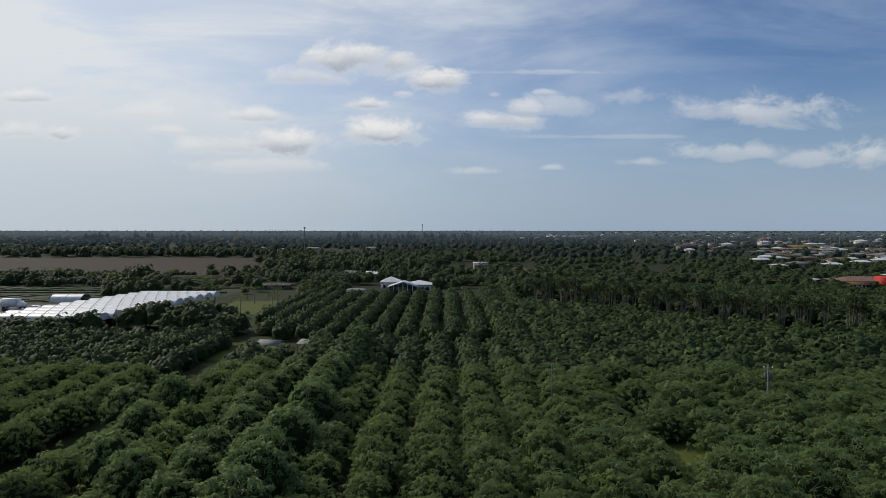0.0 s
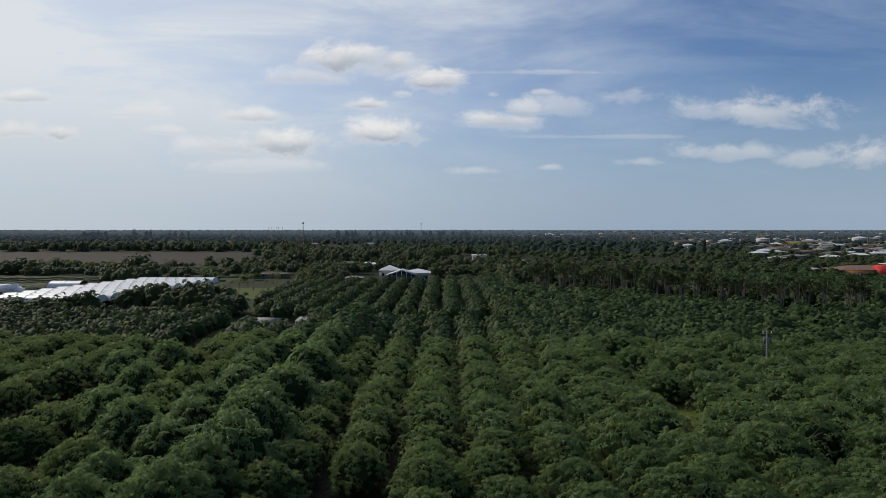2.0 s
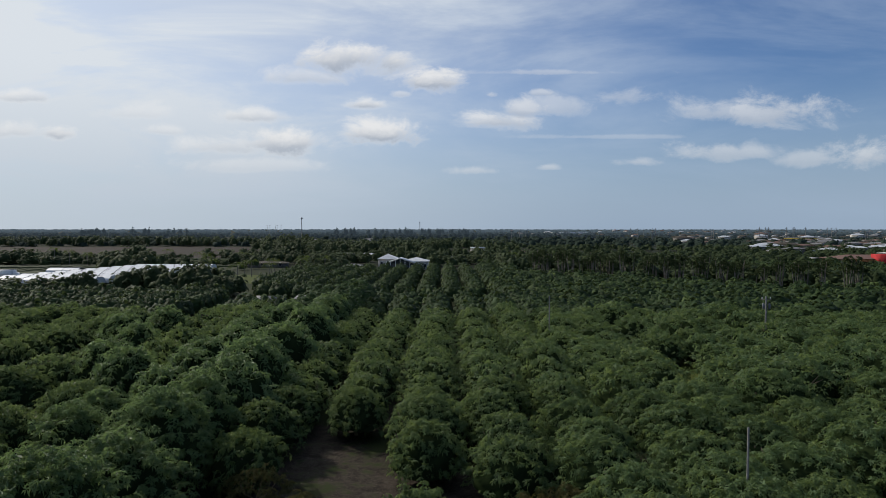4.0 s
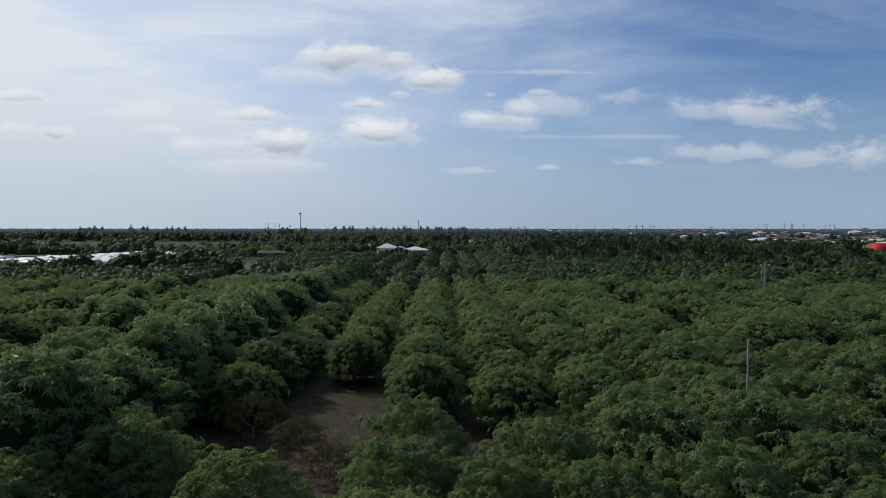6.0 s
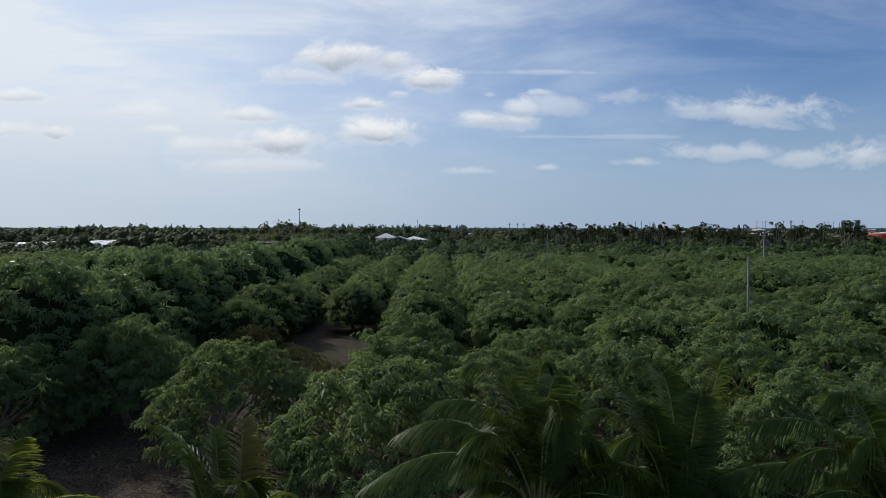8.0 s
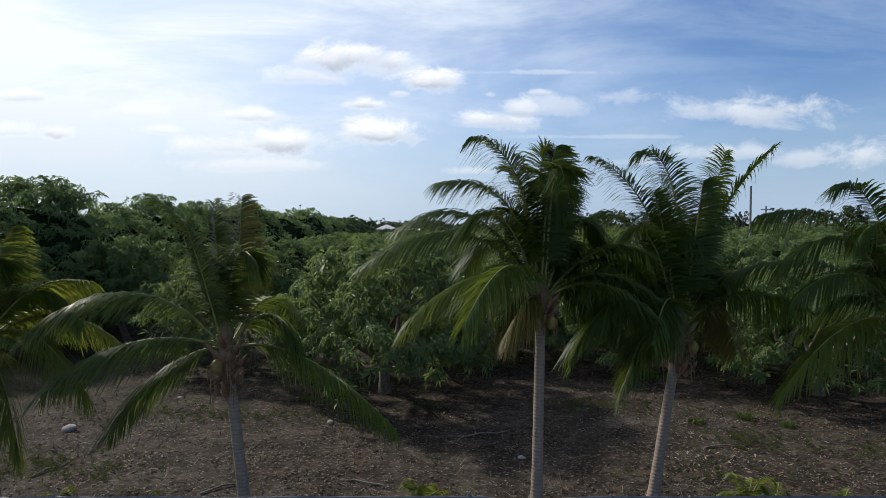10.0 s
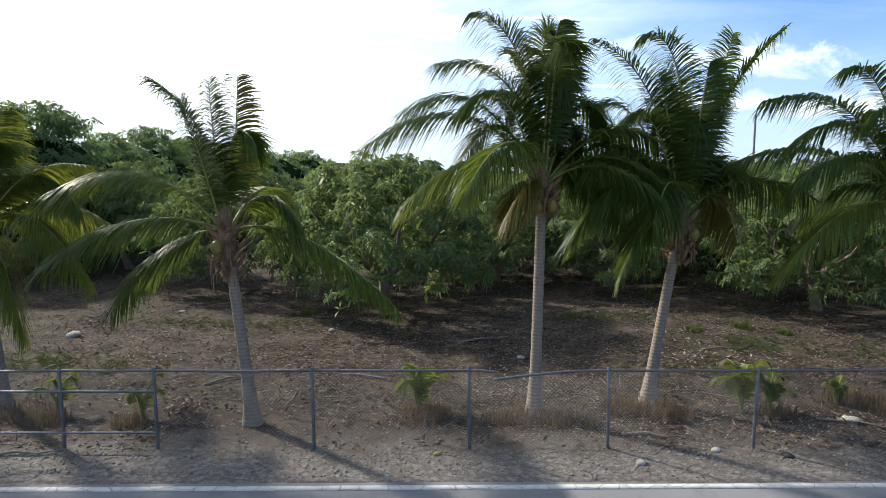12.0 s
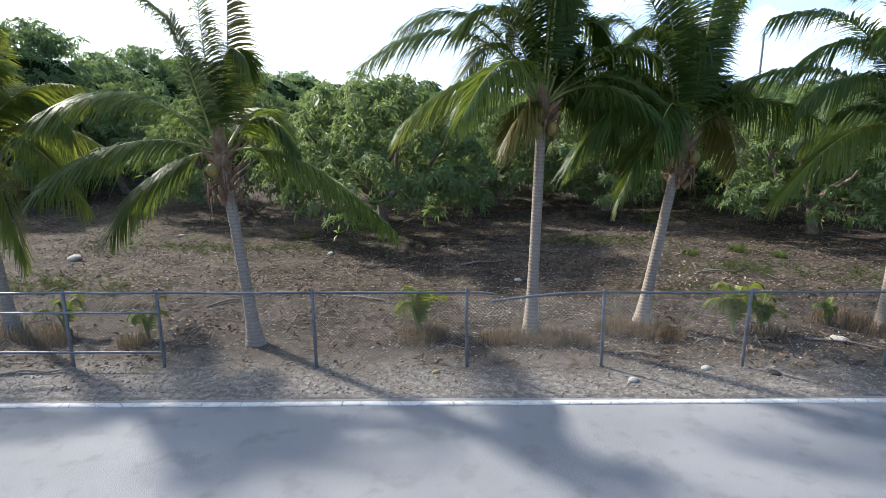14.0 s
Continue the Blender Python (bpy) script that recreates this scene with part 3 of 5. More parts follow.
def limbs(seed, height, girth, spread, forks=4, fork_at=0.28, lean=0.1, sides=7):
    """A short trunk that forks into rising limbs."""
    rng = np.random.default_rng(seed)
    s = Shape()
    bend = rng.uniform(-lean, lean, 2) * height
    z1 = height * fork_at
    trunk = [(0, 0, -0.15), (0.1 * bend[0], 0.1 * bend[1], 0.12), (0.5 * bend[0], 0.5 * bend[1], 0.55 * z1), (bend[0], bend[1], z1)]
    s.tube(trunk, [girth * 1.5, girth * 1.15, girth * 0.95, girth * 0.85], sides)
    for i in range(forks):
        a = 2 * np.pi * (i + rng.uniform(-0.3, 0.3)) / forks
        far = spread * rng.uniform(0.7, 1.1)
        tip = np.array((bend[0] + far * np.cos(a), bend[1] + far * np.sin(a), height * rng.uniform(0.72, 0.92)))
        start = np.array((bend[0], bend[1], z1 * 0.93))
        k = start * 0.5 + tip * 0.5 + np.array((*rng.uniform(-0.2, 0.2, 2) * far, -0.06 * height))
        s.tube([start, start * 0.7 + k * 0.3 + (0, 0, 0.03 * height), k, tip], girth * np.array((0.62, 0.55, 0.4, 0.16)), max(5, sides - 1))
        b = k * 0.6 + tip * 0.4
        out = b + np.array((far * 0.45 * np.cos(a + 0.9), far * 0.45 * np.sin(a + 0.9), height * 0.16))
        s.tube([b, b * 0.5 + out * 0.5, out], girth * np.array((0.3, 0.22, 0.1)), 5)
    return s


# ---- ground, road ----
def ground():
    s = Shape()
    n = 60
    e = np.sinh(np.linspace(-1, 1, n) * 6.0) / np.sinh(6.0) * 4900
    gx, gy = np.meshgrid(e, e, indexing="ij")
    gz = np.zeros_like(gx)
    i, k = np.meshgrid(np.arange(n - 1), np.arange(n - 1), indexing="ij")
    f = np.stack([i * n + k, (i + 1) * n + k, (i + 1) * n + k + 1, i * n + k + 1], -1).reshape(-1, 4)
    s.add(np.stack([gx, gy, gz], -1).reshape(-1, 3), f)
    single("ground", s, SOIL, "brown soil with leaf litter and weeds under the orchard", "ground", kind="structure")


def road():
    s = Shape()
    xs = np.arange(-400, 401, 2.0)
    rng = np.random.default_rng(3)
    ragged = 8.20 + rng.uniform(-0.05, 0.05, len(xs))
    v, f = [], []
    for x, e in zip(xs, ragged):
        v += [(x, 0.9, 0.012), (x, 7.6, 0.03), (x, e, 0.022), (x, e + 0.06, -0.02)]
    for i in range(len(xs) - 1):
        for k in range(3):
            f.append((4 * i + k, 4 * i + 4 + k, 4 * i + 5 + k, 4 * i + 1 + k))
    s.add(v, f)
    ob = single("road", s, ASPHALT, "worn grey asphalt road with a white edge line", "road", kind="structure")
    ob.matrix_basis = pose(0, -0.08, 0, 0, 0, 0.7)
    s = Shape()
    s.box(-400, 400, 8.0, 8.12, 0.02, 0.034)
    ob = single("edge_line", s, LINE, "cracked white painted line along the road's edge", "road marking", kind="structure")
    ob.matrix_basis = pose(0, -0.08, 0, 0, 0, 0.7)


def patch(name, x0, x1, y0, y1, material, label, category, z=0.06):
    s = Shape()
    n = 14
    t = np.linspace(0, 1, n)
    rng = np.random.default_rng(int(abs(x0) + y0))
    near = [(x0 + (x1 - x0) * k, y0 + rng.uniform(-1, 1) * (y1 - y0) * 0.05, z) for k in t]
    far = [(x0 + (x1 - x0) * k, y1 + rng.uniform(-1, 1) * (y1 - y0) * 0.05, z) for k in t]
    s.add(near + far, [(i, i + 1, n + i + 1, n + i) for i in range(n - 1)])
    single(name, s, material, label, category, kind="structure")


ground()
road()
patch("field", -560, -100, 368, 585, BROWN_FIELD, "bare brown ploughed field beyond the nursery", "field")
patch("field", -330, -92, 236, 300, GREEN_FIELD, "green nursery beds in long strips", "field")
patch("field", -330, -100, 312, 355, GREEN_FIELD, "low green crop strips by a hedge", "field", 0.09)
patch("field", -560, -120, 1500, 2100, GREEN_FIELD, "pale green open field far off", "field")
patch("lawn", -82, -62, 203, 240, LAWN, "sunlit yellow-green lawn with palms", "lawn", 0.07)
patch("lawn", -56, -40, 132, 152, LAWN, "rough grass beside a small shed", "lawn", 0.07)
patch("lane", -330, -96, 299, 303, YARD, "pale dirt lane between the nursery strips", "lane", 0.10)
patch("yard", -215, -138, 190, 232, YARD, "packed pale yard where vehicles are parked", "yard", 0.08)
patch("yard", -2, 60, 384, 420, YARD, "pale dirt yard in front of a garage", "yard", 0.08)
patch("lawn", 26, 34, 70, 82, LAWN, "small grassy clearing among the mango trees", "lawn", 0.05)


# ---- orchard ----
def mango_tree(label, seed, radius, top, base, clumps, whorls, leaves, length, width, clump, leaf, girth=0.17, forks=5, heart=0.0, fill=0.4, sides=7, ragged=0.06):
    """One tree of a kind; the orchard is made of copies of such."""
    ob = thing("mango_tree", label, "tree", group="mango trees of the orchard")
    part("trunk", limbs(seed, top * 0.84, girth, radius * 0.58, forks, 0.24, sides=sides), BARK, ob, "grey-brown forked trunk", True)
    outer, shaded = mango_crown(seed + 7, radius, top, base, clumps, whorls, leaves, length, width, clump, heart, fill, ragged=ragged)
    top_leaves = part("crown", outer, leaf, ob)
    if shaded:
        part("inner_foliage", shaded, INNER_SHADE, top_leaves, "inner crown surface coloured dark for the shade within")
    return ob


LOW = "mango tree with a broad dome of glossy green leaves"
HIGH = "tall old mango tree with dense dark green crown"
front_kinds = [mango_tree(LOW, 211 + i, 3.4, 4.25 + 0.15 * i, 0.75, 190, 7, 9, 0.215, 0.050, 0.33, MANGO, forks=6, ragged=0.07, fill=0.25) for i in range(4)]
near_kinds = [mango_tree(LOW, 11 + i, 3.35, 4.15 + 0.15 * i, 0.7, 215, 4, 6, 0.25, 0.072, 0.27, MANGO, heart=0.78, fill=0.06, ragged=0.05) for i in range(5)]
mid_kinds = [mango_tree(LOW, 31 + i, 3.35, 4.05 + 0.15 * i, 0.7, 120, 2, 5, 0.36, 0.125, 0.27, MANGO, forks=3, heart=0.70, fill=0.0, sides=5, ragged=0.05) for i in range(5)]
tall_kinds = [mango_tree(HIGH, 51 + i, 3.9, 6.9 + 0.3 * i, 1.0, 165, 3, 5, 0.44, 0.15, 0.36, MANGO_TALL_LIT, 0.24, heart=0.82, fill=0.08) for i in range(3)]
tall_near = [mango_tree(HIGH, 61 + i, 3.6, 6.9 + 0.3 * i, 0.8, 220, 6, 8, 0.27, 0.07, 0.38, MANGO_TALL_LIT, 0.24, heart=0.76, fill=0.15) for i in range(2)]
bush_kinds = [mango_tree("low mango tree with withered brown-tinged leaves", 71, 2.7, 2.9, 0.4, 34, 8, 7, 0.26, 0.06, 0.5, MANGO_BROWN, 0.10, fill=0.1)]

# trees that stand apart where the ground is seen between them: x, y, kind, size, turn
SPOTS = [
    (-1.9, 19.9, 0, 1.14, 10), (6.4, 24.0, 1, 1.0, 80), (11.9, 19.6, 2, 0.98, 140), (-8.2, 24.2, 2, 1.02, 200),
    (-14.6, 28.6, 3, 1.0, 30), (-1.8, 26.6, 1, 0.98, 300), (-1.4, 32.2, 3, 0.95, 100), (5.0, 29.6, 0, 1.0, 250),
    (11.6, 25.0, 3, 1.0, 60), (-7.9, 54.6, 1, 1.0, 15), (-1.4, 44.2, 2, 1.02, 120), (-14.2, 43.4, 0, 1.0, 75),
    (2.2, 25.2, 3, 0.86, 45), (17.8, 27.6, 1, 0.98, 20), (17.2, 22.4, 0, 0.95, 170),
]
orchard = []  # x, y, kind list, index, size, turn, tall
for x, y, k, size, turn in SPOTS:
    orchard.append((x, y, front_kinds[k] if y < 40 else near_kinds[k], size, turn, size))
orchard.append((5.6, 35.4, bush_kinds[0], 1.05, 40, 1.0))
orchard.append((7.6, 37.2, bush_kinds[0], 0.9, 200, 0.95))
orchard.append((-6.2, 33.6, bush_kinds[0], 0.66, 70, 0.65))
orchard.append((-9.0, 38.0, bush_kinds[0], 0.75, 10, 0.66))
orchard.append((-12.4, 40.0, bush_kinds[0], 0.9, 300, 0.95))
orchard.append((-17.8, 24.6, front_kinds[2], 0.98, 250, 0.98))
orchard.append((29.6, 50.2, bush_kinds[0], 1.0, 140, 1.15))

rng = np.random.default_rng(5)


def in_view(x, y, slack=9.0):
    return abs(x) < 0.76 * y + slack


def row_width(x, y):
    """Crowns in the kept rows are squeezed so the gaps fit the camera's view."""
    return 0.83 if -46 < x < 14 and y > 40 else (0.74 if x < -46 else 0.96)


def lay_row(x, y0, y1, step, kinds, size, jitter=0.35, far_from=58.0, tall=1.0):
    y = y0 + rng.uniform(0, 1)
    while y < y1:
        px, py = x + rng.normal() * jitter, y + rng.normal() * 0.4
        if in_view(px, py) and not (px > 24 and rng.uniform() < 0.05):
            if kinds is tall_kinds and py < 52:
                kinds_here = tall_near
            else:
                kinds_here = kinds
            pool = kinds_here if kinds_here is not None else (near_kinds if py < far_from else mid_kinds)
            s = size * (rng.uniform(0.84, 1.2) if px > 24 else rng.uniform(0.94, 1.08))
            orchard.append((px, py, pool[rng.integers(len(pool))], s * 1.13, rng.uniform(0, 360), s * tall * rng.uniform(0.93, 1.07)))
        y += step * rng.uniform(0.92, 1.08)


END = 146.0
lay_row(-14.3, 49, END, 5.3, None, 0.98)
lay_row(-8.0, 60, END, 5.3, None, 0.98)
lay_row(-1.6, 49.6, END, 5.3, None, 1.0)
lay_row(4.7, 41, END, 5.2, None, 1.0)
lay_row(11.0, 30.5, END, 5.1, None, 1.02)
for i in range(16):  # the dense part, where the rows have grown together
    lay_row(17.2 + 5.9 * i, 32 + 2 * (i % 2) if i < 2 else 25, END + 14, 5.2, None, 1.04, 0.8, tall=rng.uniform(0.9, 1.08))
# tall rows and the older part beside them
lay_row(-19.4, 29.5, END - 1, 6.2, tall_kinds, 1.0, 0.4)
lay_row(-26.6, 35, END - 8, 6.8, tall_kinds, 0.86, 0.9, tall=0.95)
lay_row(-33.4, 40, 128, 6.6, None, 1.12, 0.8, tall=1.08)
lay_row(-40.2, 50, 130, 6.4, None, 1.1, 0.8)
for i in range(15):
    lay_row(-54.0 - 6.6 * i, 56, 152, 4.9, None, 1.08, 0.35, tall=1.0 + 0.035 * max(0, i - 3))
for x, y in ((-39.0, 78.0), (-45.0, 86.0), (-41.5, 92.0), (-31.0, 60.0), (-36.5, 66.0)):
    orchard.append((x, y, tall_kinds[int(x) % 3], 0.98, 37 * y, 0.92))

# clearings
orchard = [t for t in orchard if not (26 < t[0] < 33 and 69 < t[1] < 83)]
orchard.sort(key=lambda t: t[1])
for x, y, kind, size, turn, tall in orchard[:300]:
    copy_thing(kind, placed(x, y, 0, turn, size, tall, row_width(x, y)))
for ob in tall_near + front_kinds + near_kinds + mid_kinds + tall_kinds + bush_kinds:
    for o in (*ob.children_recursive, ob):
        bpy.data.objects.remove(o)

# the rest of the orchard, out to the house
far_low = [canopy(81 + i, 3.35, 4.2, 0.6, 10, 5, 46, 4, 0.66).arrays() for i in range(4)]
far_tall = [canopy(91 + i, 3.8, 7.0, 0.8, 14, 7, 150, 4, 0.58).arrays() for i in range(2)]


def plant(shape, pool, x, y, size, turn, tall, z=0.0, narrow=1.0):
    v, f = pool
    c, s = math.cos(turn), math.sin(turn)
    w = np.stack([(v[:, 0] * c - v[:, 1] * s) * size * narrow + x, (v[:, 0] * s + v[:, 1] * c) * size + y, v[:, 2] * tall + z], 1)
    shape.add(w, f)


rest, rest_tall = Shape(), Shape()
for x, y, kind, size, turn, tall in orchard[300:]:
    if -29 < x < -17:
        plant(rest_tall, far_tall[rng.integers(2)], x, y, size, turn, tall)
    else:
        plant(rest, far_low[rng.integers(4)], x, y, size, turn, tall, 0, row_width(x, y))
for i in range(-1, 11):  # the second block: hedge-like mango rows, narrowed to fit the view, up to the house
    x0 = 8.0 - 6.3 * i
    y = 157.0 + 3.0 * max(0.0, -46.0 - x0)
    while y < 256 - (0 if -8 < x0 else 4):
        plant(rest, far_low[rng.integers(4)], x0 + rng.normal() * 0.25, y, 0.98, rng.uniform(0, 6), rng.uniform(0.95, 1.1), 0, 0.84)
        y += 4.2


def line_y(x):
    """Where the windbreak runs across the plan."""
    return 232 - (x - 32) * 0.98


for i in range(34):
    x0, y = 18.0 + 6.2 * i, 162.0
    while y < 280:
        if in_view(x0, y, 6) and not (28 < x0 < 112 and line_y(x0) - 7 < y < line_y(x0) + 24) and not (x0 > 176 and y > 262):
            plant(rest, far_low[rng.integers(4)], x0 + rng.normal() * 0.9, y, rng.uniform(1.0, 1.2), rng.uniform(0, 6), rng.uniform(0.85, 1.15))
        y += rng.uniform(5.2, 6.6)
single("mango_orchard", rest, MANGO_FAR_DARKENED, "distant rows of dome-shaped green mango trees", "trees", kind="stuff")
single("tall_mango_row", rest_tall, TALL_FAR_DARKENED, "distant end of the tall dark mango row", "trees", kind="stuff")

# ---- woods and distance ----
wood_pool = [canopy(101 + i, 3.7, 9.0, 2.0, 8, 4, 22, 4, 1.1).arrays() for i in range(4)]
woods = Shape()


def grove(shape, x0, x1, y0, y1, count, lo, hi, wide=1.0):
    for _ in range(count):
        x, y, h = rng.uniform(x0, x1), rng.uniform(y0, y1), rng.uniform(lo, hi)
        plant(shape, wood_pool[rng.integers(4)], x, y, wide * (0.55 + 0.05 * h), rng.uniform(0, 6), h / 9)


for _ in range(150):  # behind the windbreak
    x = rng.uniform(24, 118)
    plant(woods, wood_pool[rng.integers(4)], x, line_y(x) + rng.uniform(10, 40), rng.uniform(0.8, 1.2), rng.uniform(0, 6), rng.uniform(0.55, 0.95))
grove(woods, -77, -61, 161, 178, 28, 5.5, 9.5, 0.85)
grove(woods, -66, -56, 158, 168, 8, 5, 7)
grove(woods, -106, -101, 154, 160, 4, 5.6, 7.0, 0.7)
grove(woods, -134, -100, 157, 163, 34, 5.2, 5.7, 1.0)
grove(woods, -90, -80, 172, 184, 9, 6, 9)
grove(woods, -99, -90.5, 157, 161, 7, 6.2, 8.2, 0.8)
grove(woods, 10, 250, 282, 345, 300, 3.5, 6.5)
grove(woods, -62, -42, 262, 300, 22, 4, 7)
grove(woods, -68, -40, 305, 335, 26, 5.2, 6.6)
grove(woods, -10, 60, 285, 380, 90, 4, 9)
grove(woods, -120, 0, 366, 460, 170, 6, 11)
grove(woods, -110, -70, 300, 360, 26, 4, 7)
grove(woods, -38, 0, 300, 360, 30, 5, 9)
grove(woods, -135, -95, 430, 480, 26, 11, 15, 0.8)
grove(woods, -226, -196, 292, 325, 16, 6.5, 9.5)
grove(woods, -236, -150, 330, 350, 52, 3, 5.5)
grove(woods, -300, -90, 296, 306, 70, 2.0, 5.0, 0.8)
grove(woods, -330, -100, 356, 366, 70, 2.5, 5.5, 0.8)
grove(woods, -140, -70, 262, 300, 26, 3.0, 7.0, 0.8)
grove(woods, -90, -45, 300, 345, 30, 4.0, 8.0, 0.8)
grove(woods, -200, -178, 288, 304, 10, 4.5, 6.5)
grove(woods, -161, -150, 303, 316, 5, 10.0, 12.0)
grove(woods, -150, -90, 372, 392, 26, 3, 6)
grove(woods, -135, -118, 236, 262, 12, 8, 11)
grove(woods, 60, 370, 345, 540, 420, 3.0, 6)
grove(woods, -150, 60, 470, 620, 230, 5, 9)
grove(woods, -480, -150, 588, 640, 150, 7, 11)
single("woods", woods, WOODS, "mixed dark green woods and hedges", "trees", kind="stuff")

far_pool = [canopy(120 + i, 4.6, 6.6, 0.4, 6, 2, 6, 3, 2.0).arrays() for i in range(5)]
distant, horizon = Shape(), Shape()
y = 575.0
while y < 4600:
    half = 0.76 * y + 20
    x = -half
    while x < half:
        open_field = -560 < x < -100 and y < 590
        town = x > 120 + 0.12 * y and y > 640
        dense = noise.noise(Vector((x * 0.004, y * 0.0016, 3.0)))
        if not open_field and dense > (-0.40 if town else -0.6):
            size = rng.uniform(0.8, 1.4) * (1.0 + y / 3000)
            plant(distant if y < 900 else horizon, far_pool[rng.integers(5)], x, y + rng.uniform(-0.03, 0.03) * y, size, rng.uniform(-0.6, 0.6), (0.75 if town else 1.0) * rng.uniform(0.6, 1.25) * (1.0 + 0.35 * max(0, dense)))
        x += rng.uniform(6, 11) * (1.0 + y / 1500)
    y *= 1.055
for x0, y0, n, h in ((-232, 1400, 14, 2.8), (-149, 1400, 6, 2.7), (-96, 1400, 7, 3.1), (-28, 1420, 10, 2.8), (30, 1420, 9, 2.7), (-790, 1400, 14, 2.8), (-695, 1400, 6, 2.9), (-610, 1400, 5, 2.7)):
    for k in range(n):
        plant(horizon, far_pool[rng.integers(5)], x0 + rng.uniform(-25, 25), y0 + rng.uniform(-20, 20), 1.2, rng.uniform(0, 6), h * rng.uniform(0.8, 1.1))
single("backdrop", horizon, HORIZON_HAZE, "tree belts along the horizon, haze added as bluish glow", "backdrop", kind="structure")
single("distant_woods", distant, FAR_WOODS_HAZED, "dark tree belts out to the horizon, tinted pale for haze", "trees", kind="stuff")


# ---- nursery strips ----
def strip_rows(x0, x1, y0, y1, step, height, width, r, sag=0.0):
    """Low clipped rows of plants along x, lumpy on top."""
    s = Shape()
    y = y0
    while y < y1:
        a, b = x0 + r.uniform(0, 30), x1 - r.uniform(0, 25)
        if r.uniform() < 0.85:
            n = max(4, int((b - a) / 2.2))
            xs = np.linspace(a, b, n)
            h = height * r.uniform(0.6, 1.2) * (1 + r.uniform(-0.3, 0.3, n))
            w = width * (1 + r.uniform(-0.25, 0.25, n))
            yy = y + sag * xs
            v = np.concatenate([np.stack([xs, yy + e * w, k * h], 1) for e, k in ((-0.5, 0), (-0.42, 0.7), (0.0, 1.0), (0.42, 0.7), (0.5, 0))])
            s.add(v, [(c * n + i, c * n + i + 1, (c + 1) * n + i + 1, (c + 1) * n + i) for c in range(4) for i in range(n - 1)])
        y += step * r.uniform(0.8, 1.3)
    return s


nursery_rng = np.random.default_rng(41)
nursery = Shape()
for x0, x1, y0, y1, step, h, w in ((-330, -94, 240, 294, 3.6, 0.9, 1.9), (-330, -102, 310, 354, 4.6, 1.1, 2.4), (-215, -120, 232, 240, 3.0, 0.8, 1.6)):
    v, f = strip_rows(x0, x1, y0, y1, step, h, w, nursery_rng).arrays()
    nursery.add(v, f)
single("nursery_rows", nursery, WOODS, "long low rows of potted nursery plants", "plants", kind="stuff")


# ---- windbreak of thin pale trunks ----
def windbreak_tree(seed):
    r = np.random.default_rng(seed)
    ob = thing("windbreak_tree", "tall bare-stemmed tree with pale thin trunks", "tree", group="windbreak trees")
    s = Shape()
    for k in range(4):
        a, far = r.uniform(0, 6.3), r.uniform(0.8, 1.8)
        h = r.uniform(8.5, 11.0)
        s.tube([(0.2 * far * math.cos(a), 0.2 * far * math.sin(a), -0.1), (0.5 * far * math.cos(a), 0.5 * far * math.sin(a), h * 0.4), (far * math.cos(a), far * math.sin(a), h)], [0.16, 0.12, 0.05], 5)
    part("trunk", s, PALE_BARK, ob, "pale slender trunks", True)
    c = crown(seed, 2.4, 11.2, 5.8, 100, 4, 0.6, 0.26, 8, 0.2, reach=0.7)
    part("crown", c, WOODS, ob)
    return ob


wind = [windbreak_tree(140 + i) for i in range(3)]
for i in range(44):
    x = 32 + i * 1.75 + rng.uniform(-0.8, 0.8)
    copy_thing(wind[i % 3], placed(x, line_y(x) + rng.uniform(-3, 5), 0, rng.uniform(0, 360), rng.uniform(0.8, 1.1), rng.uniform(0.72, 1.0)))
for ob in wind:
    for o in (*ob.children_recursive, ob):
        bpy.data.objects.remove(o)


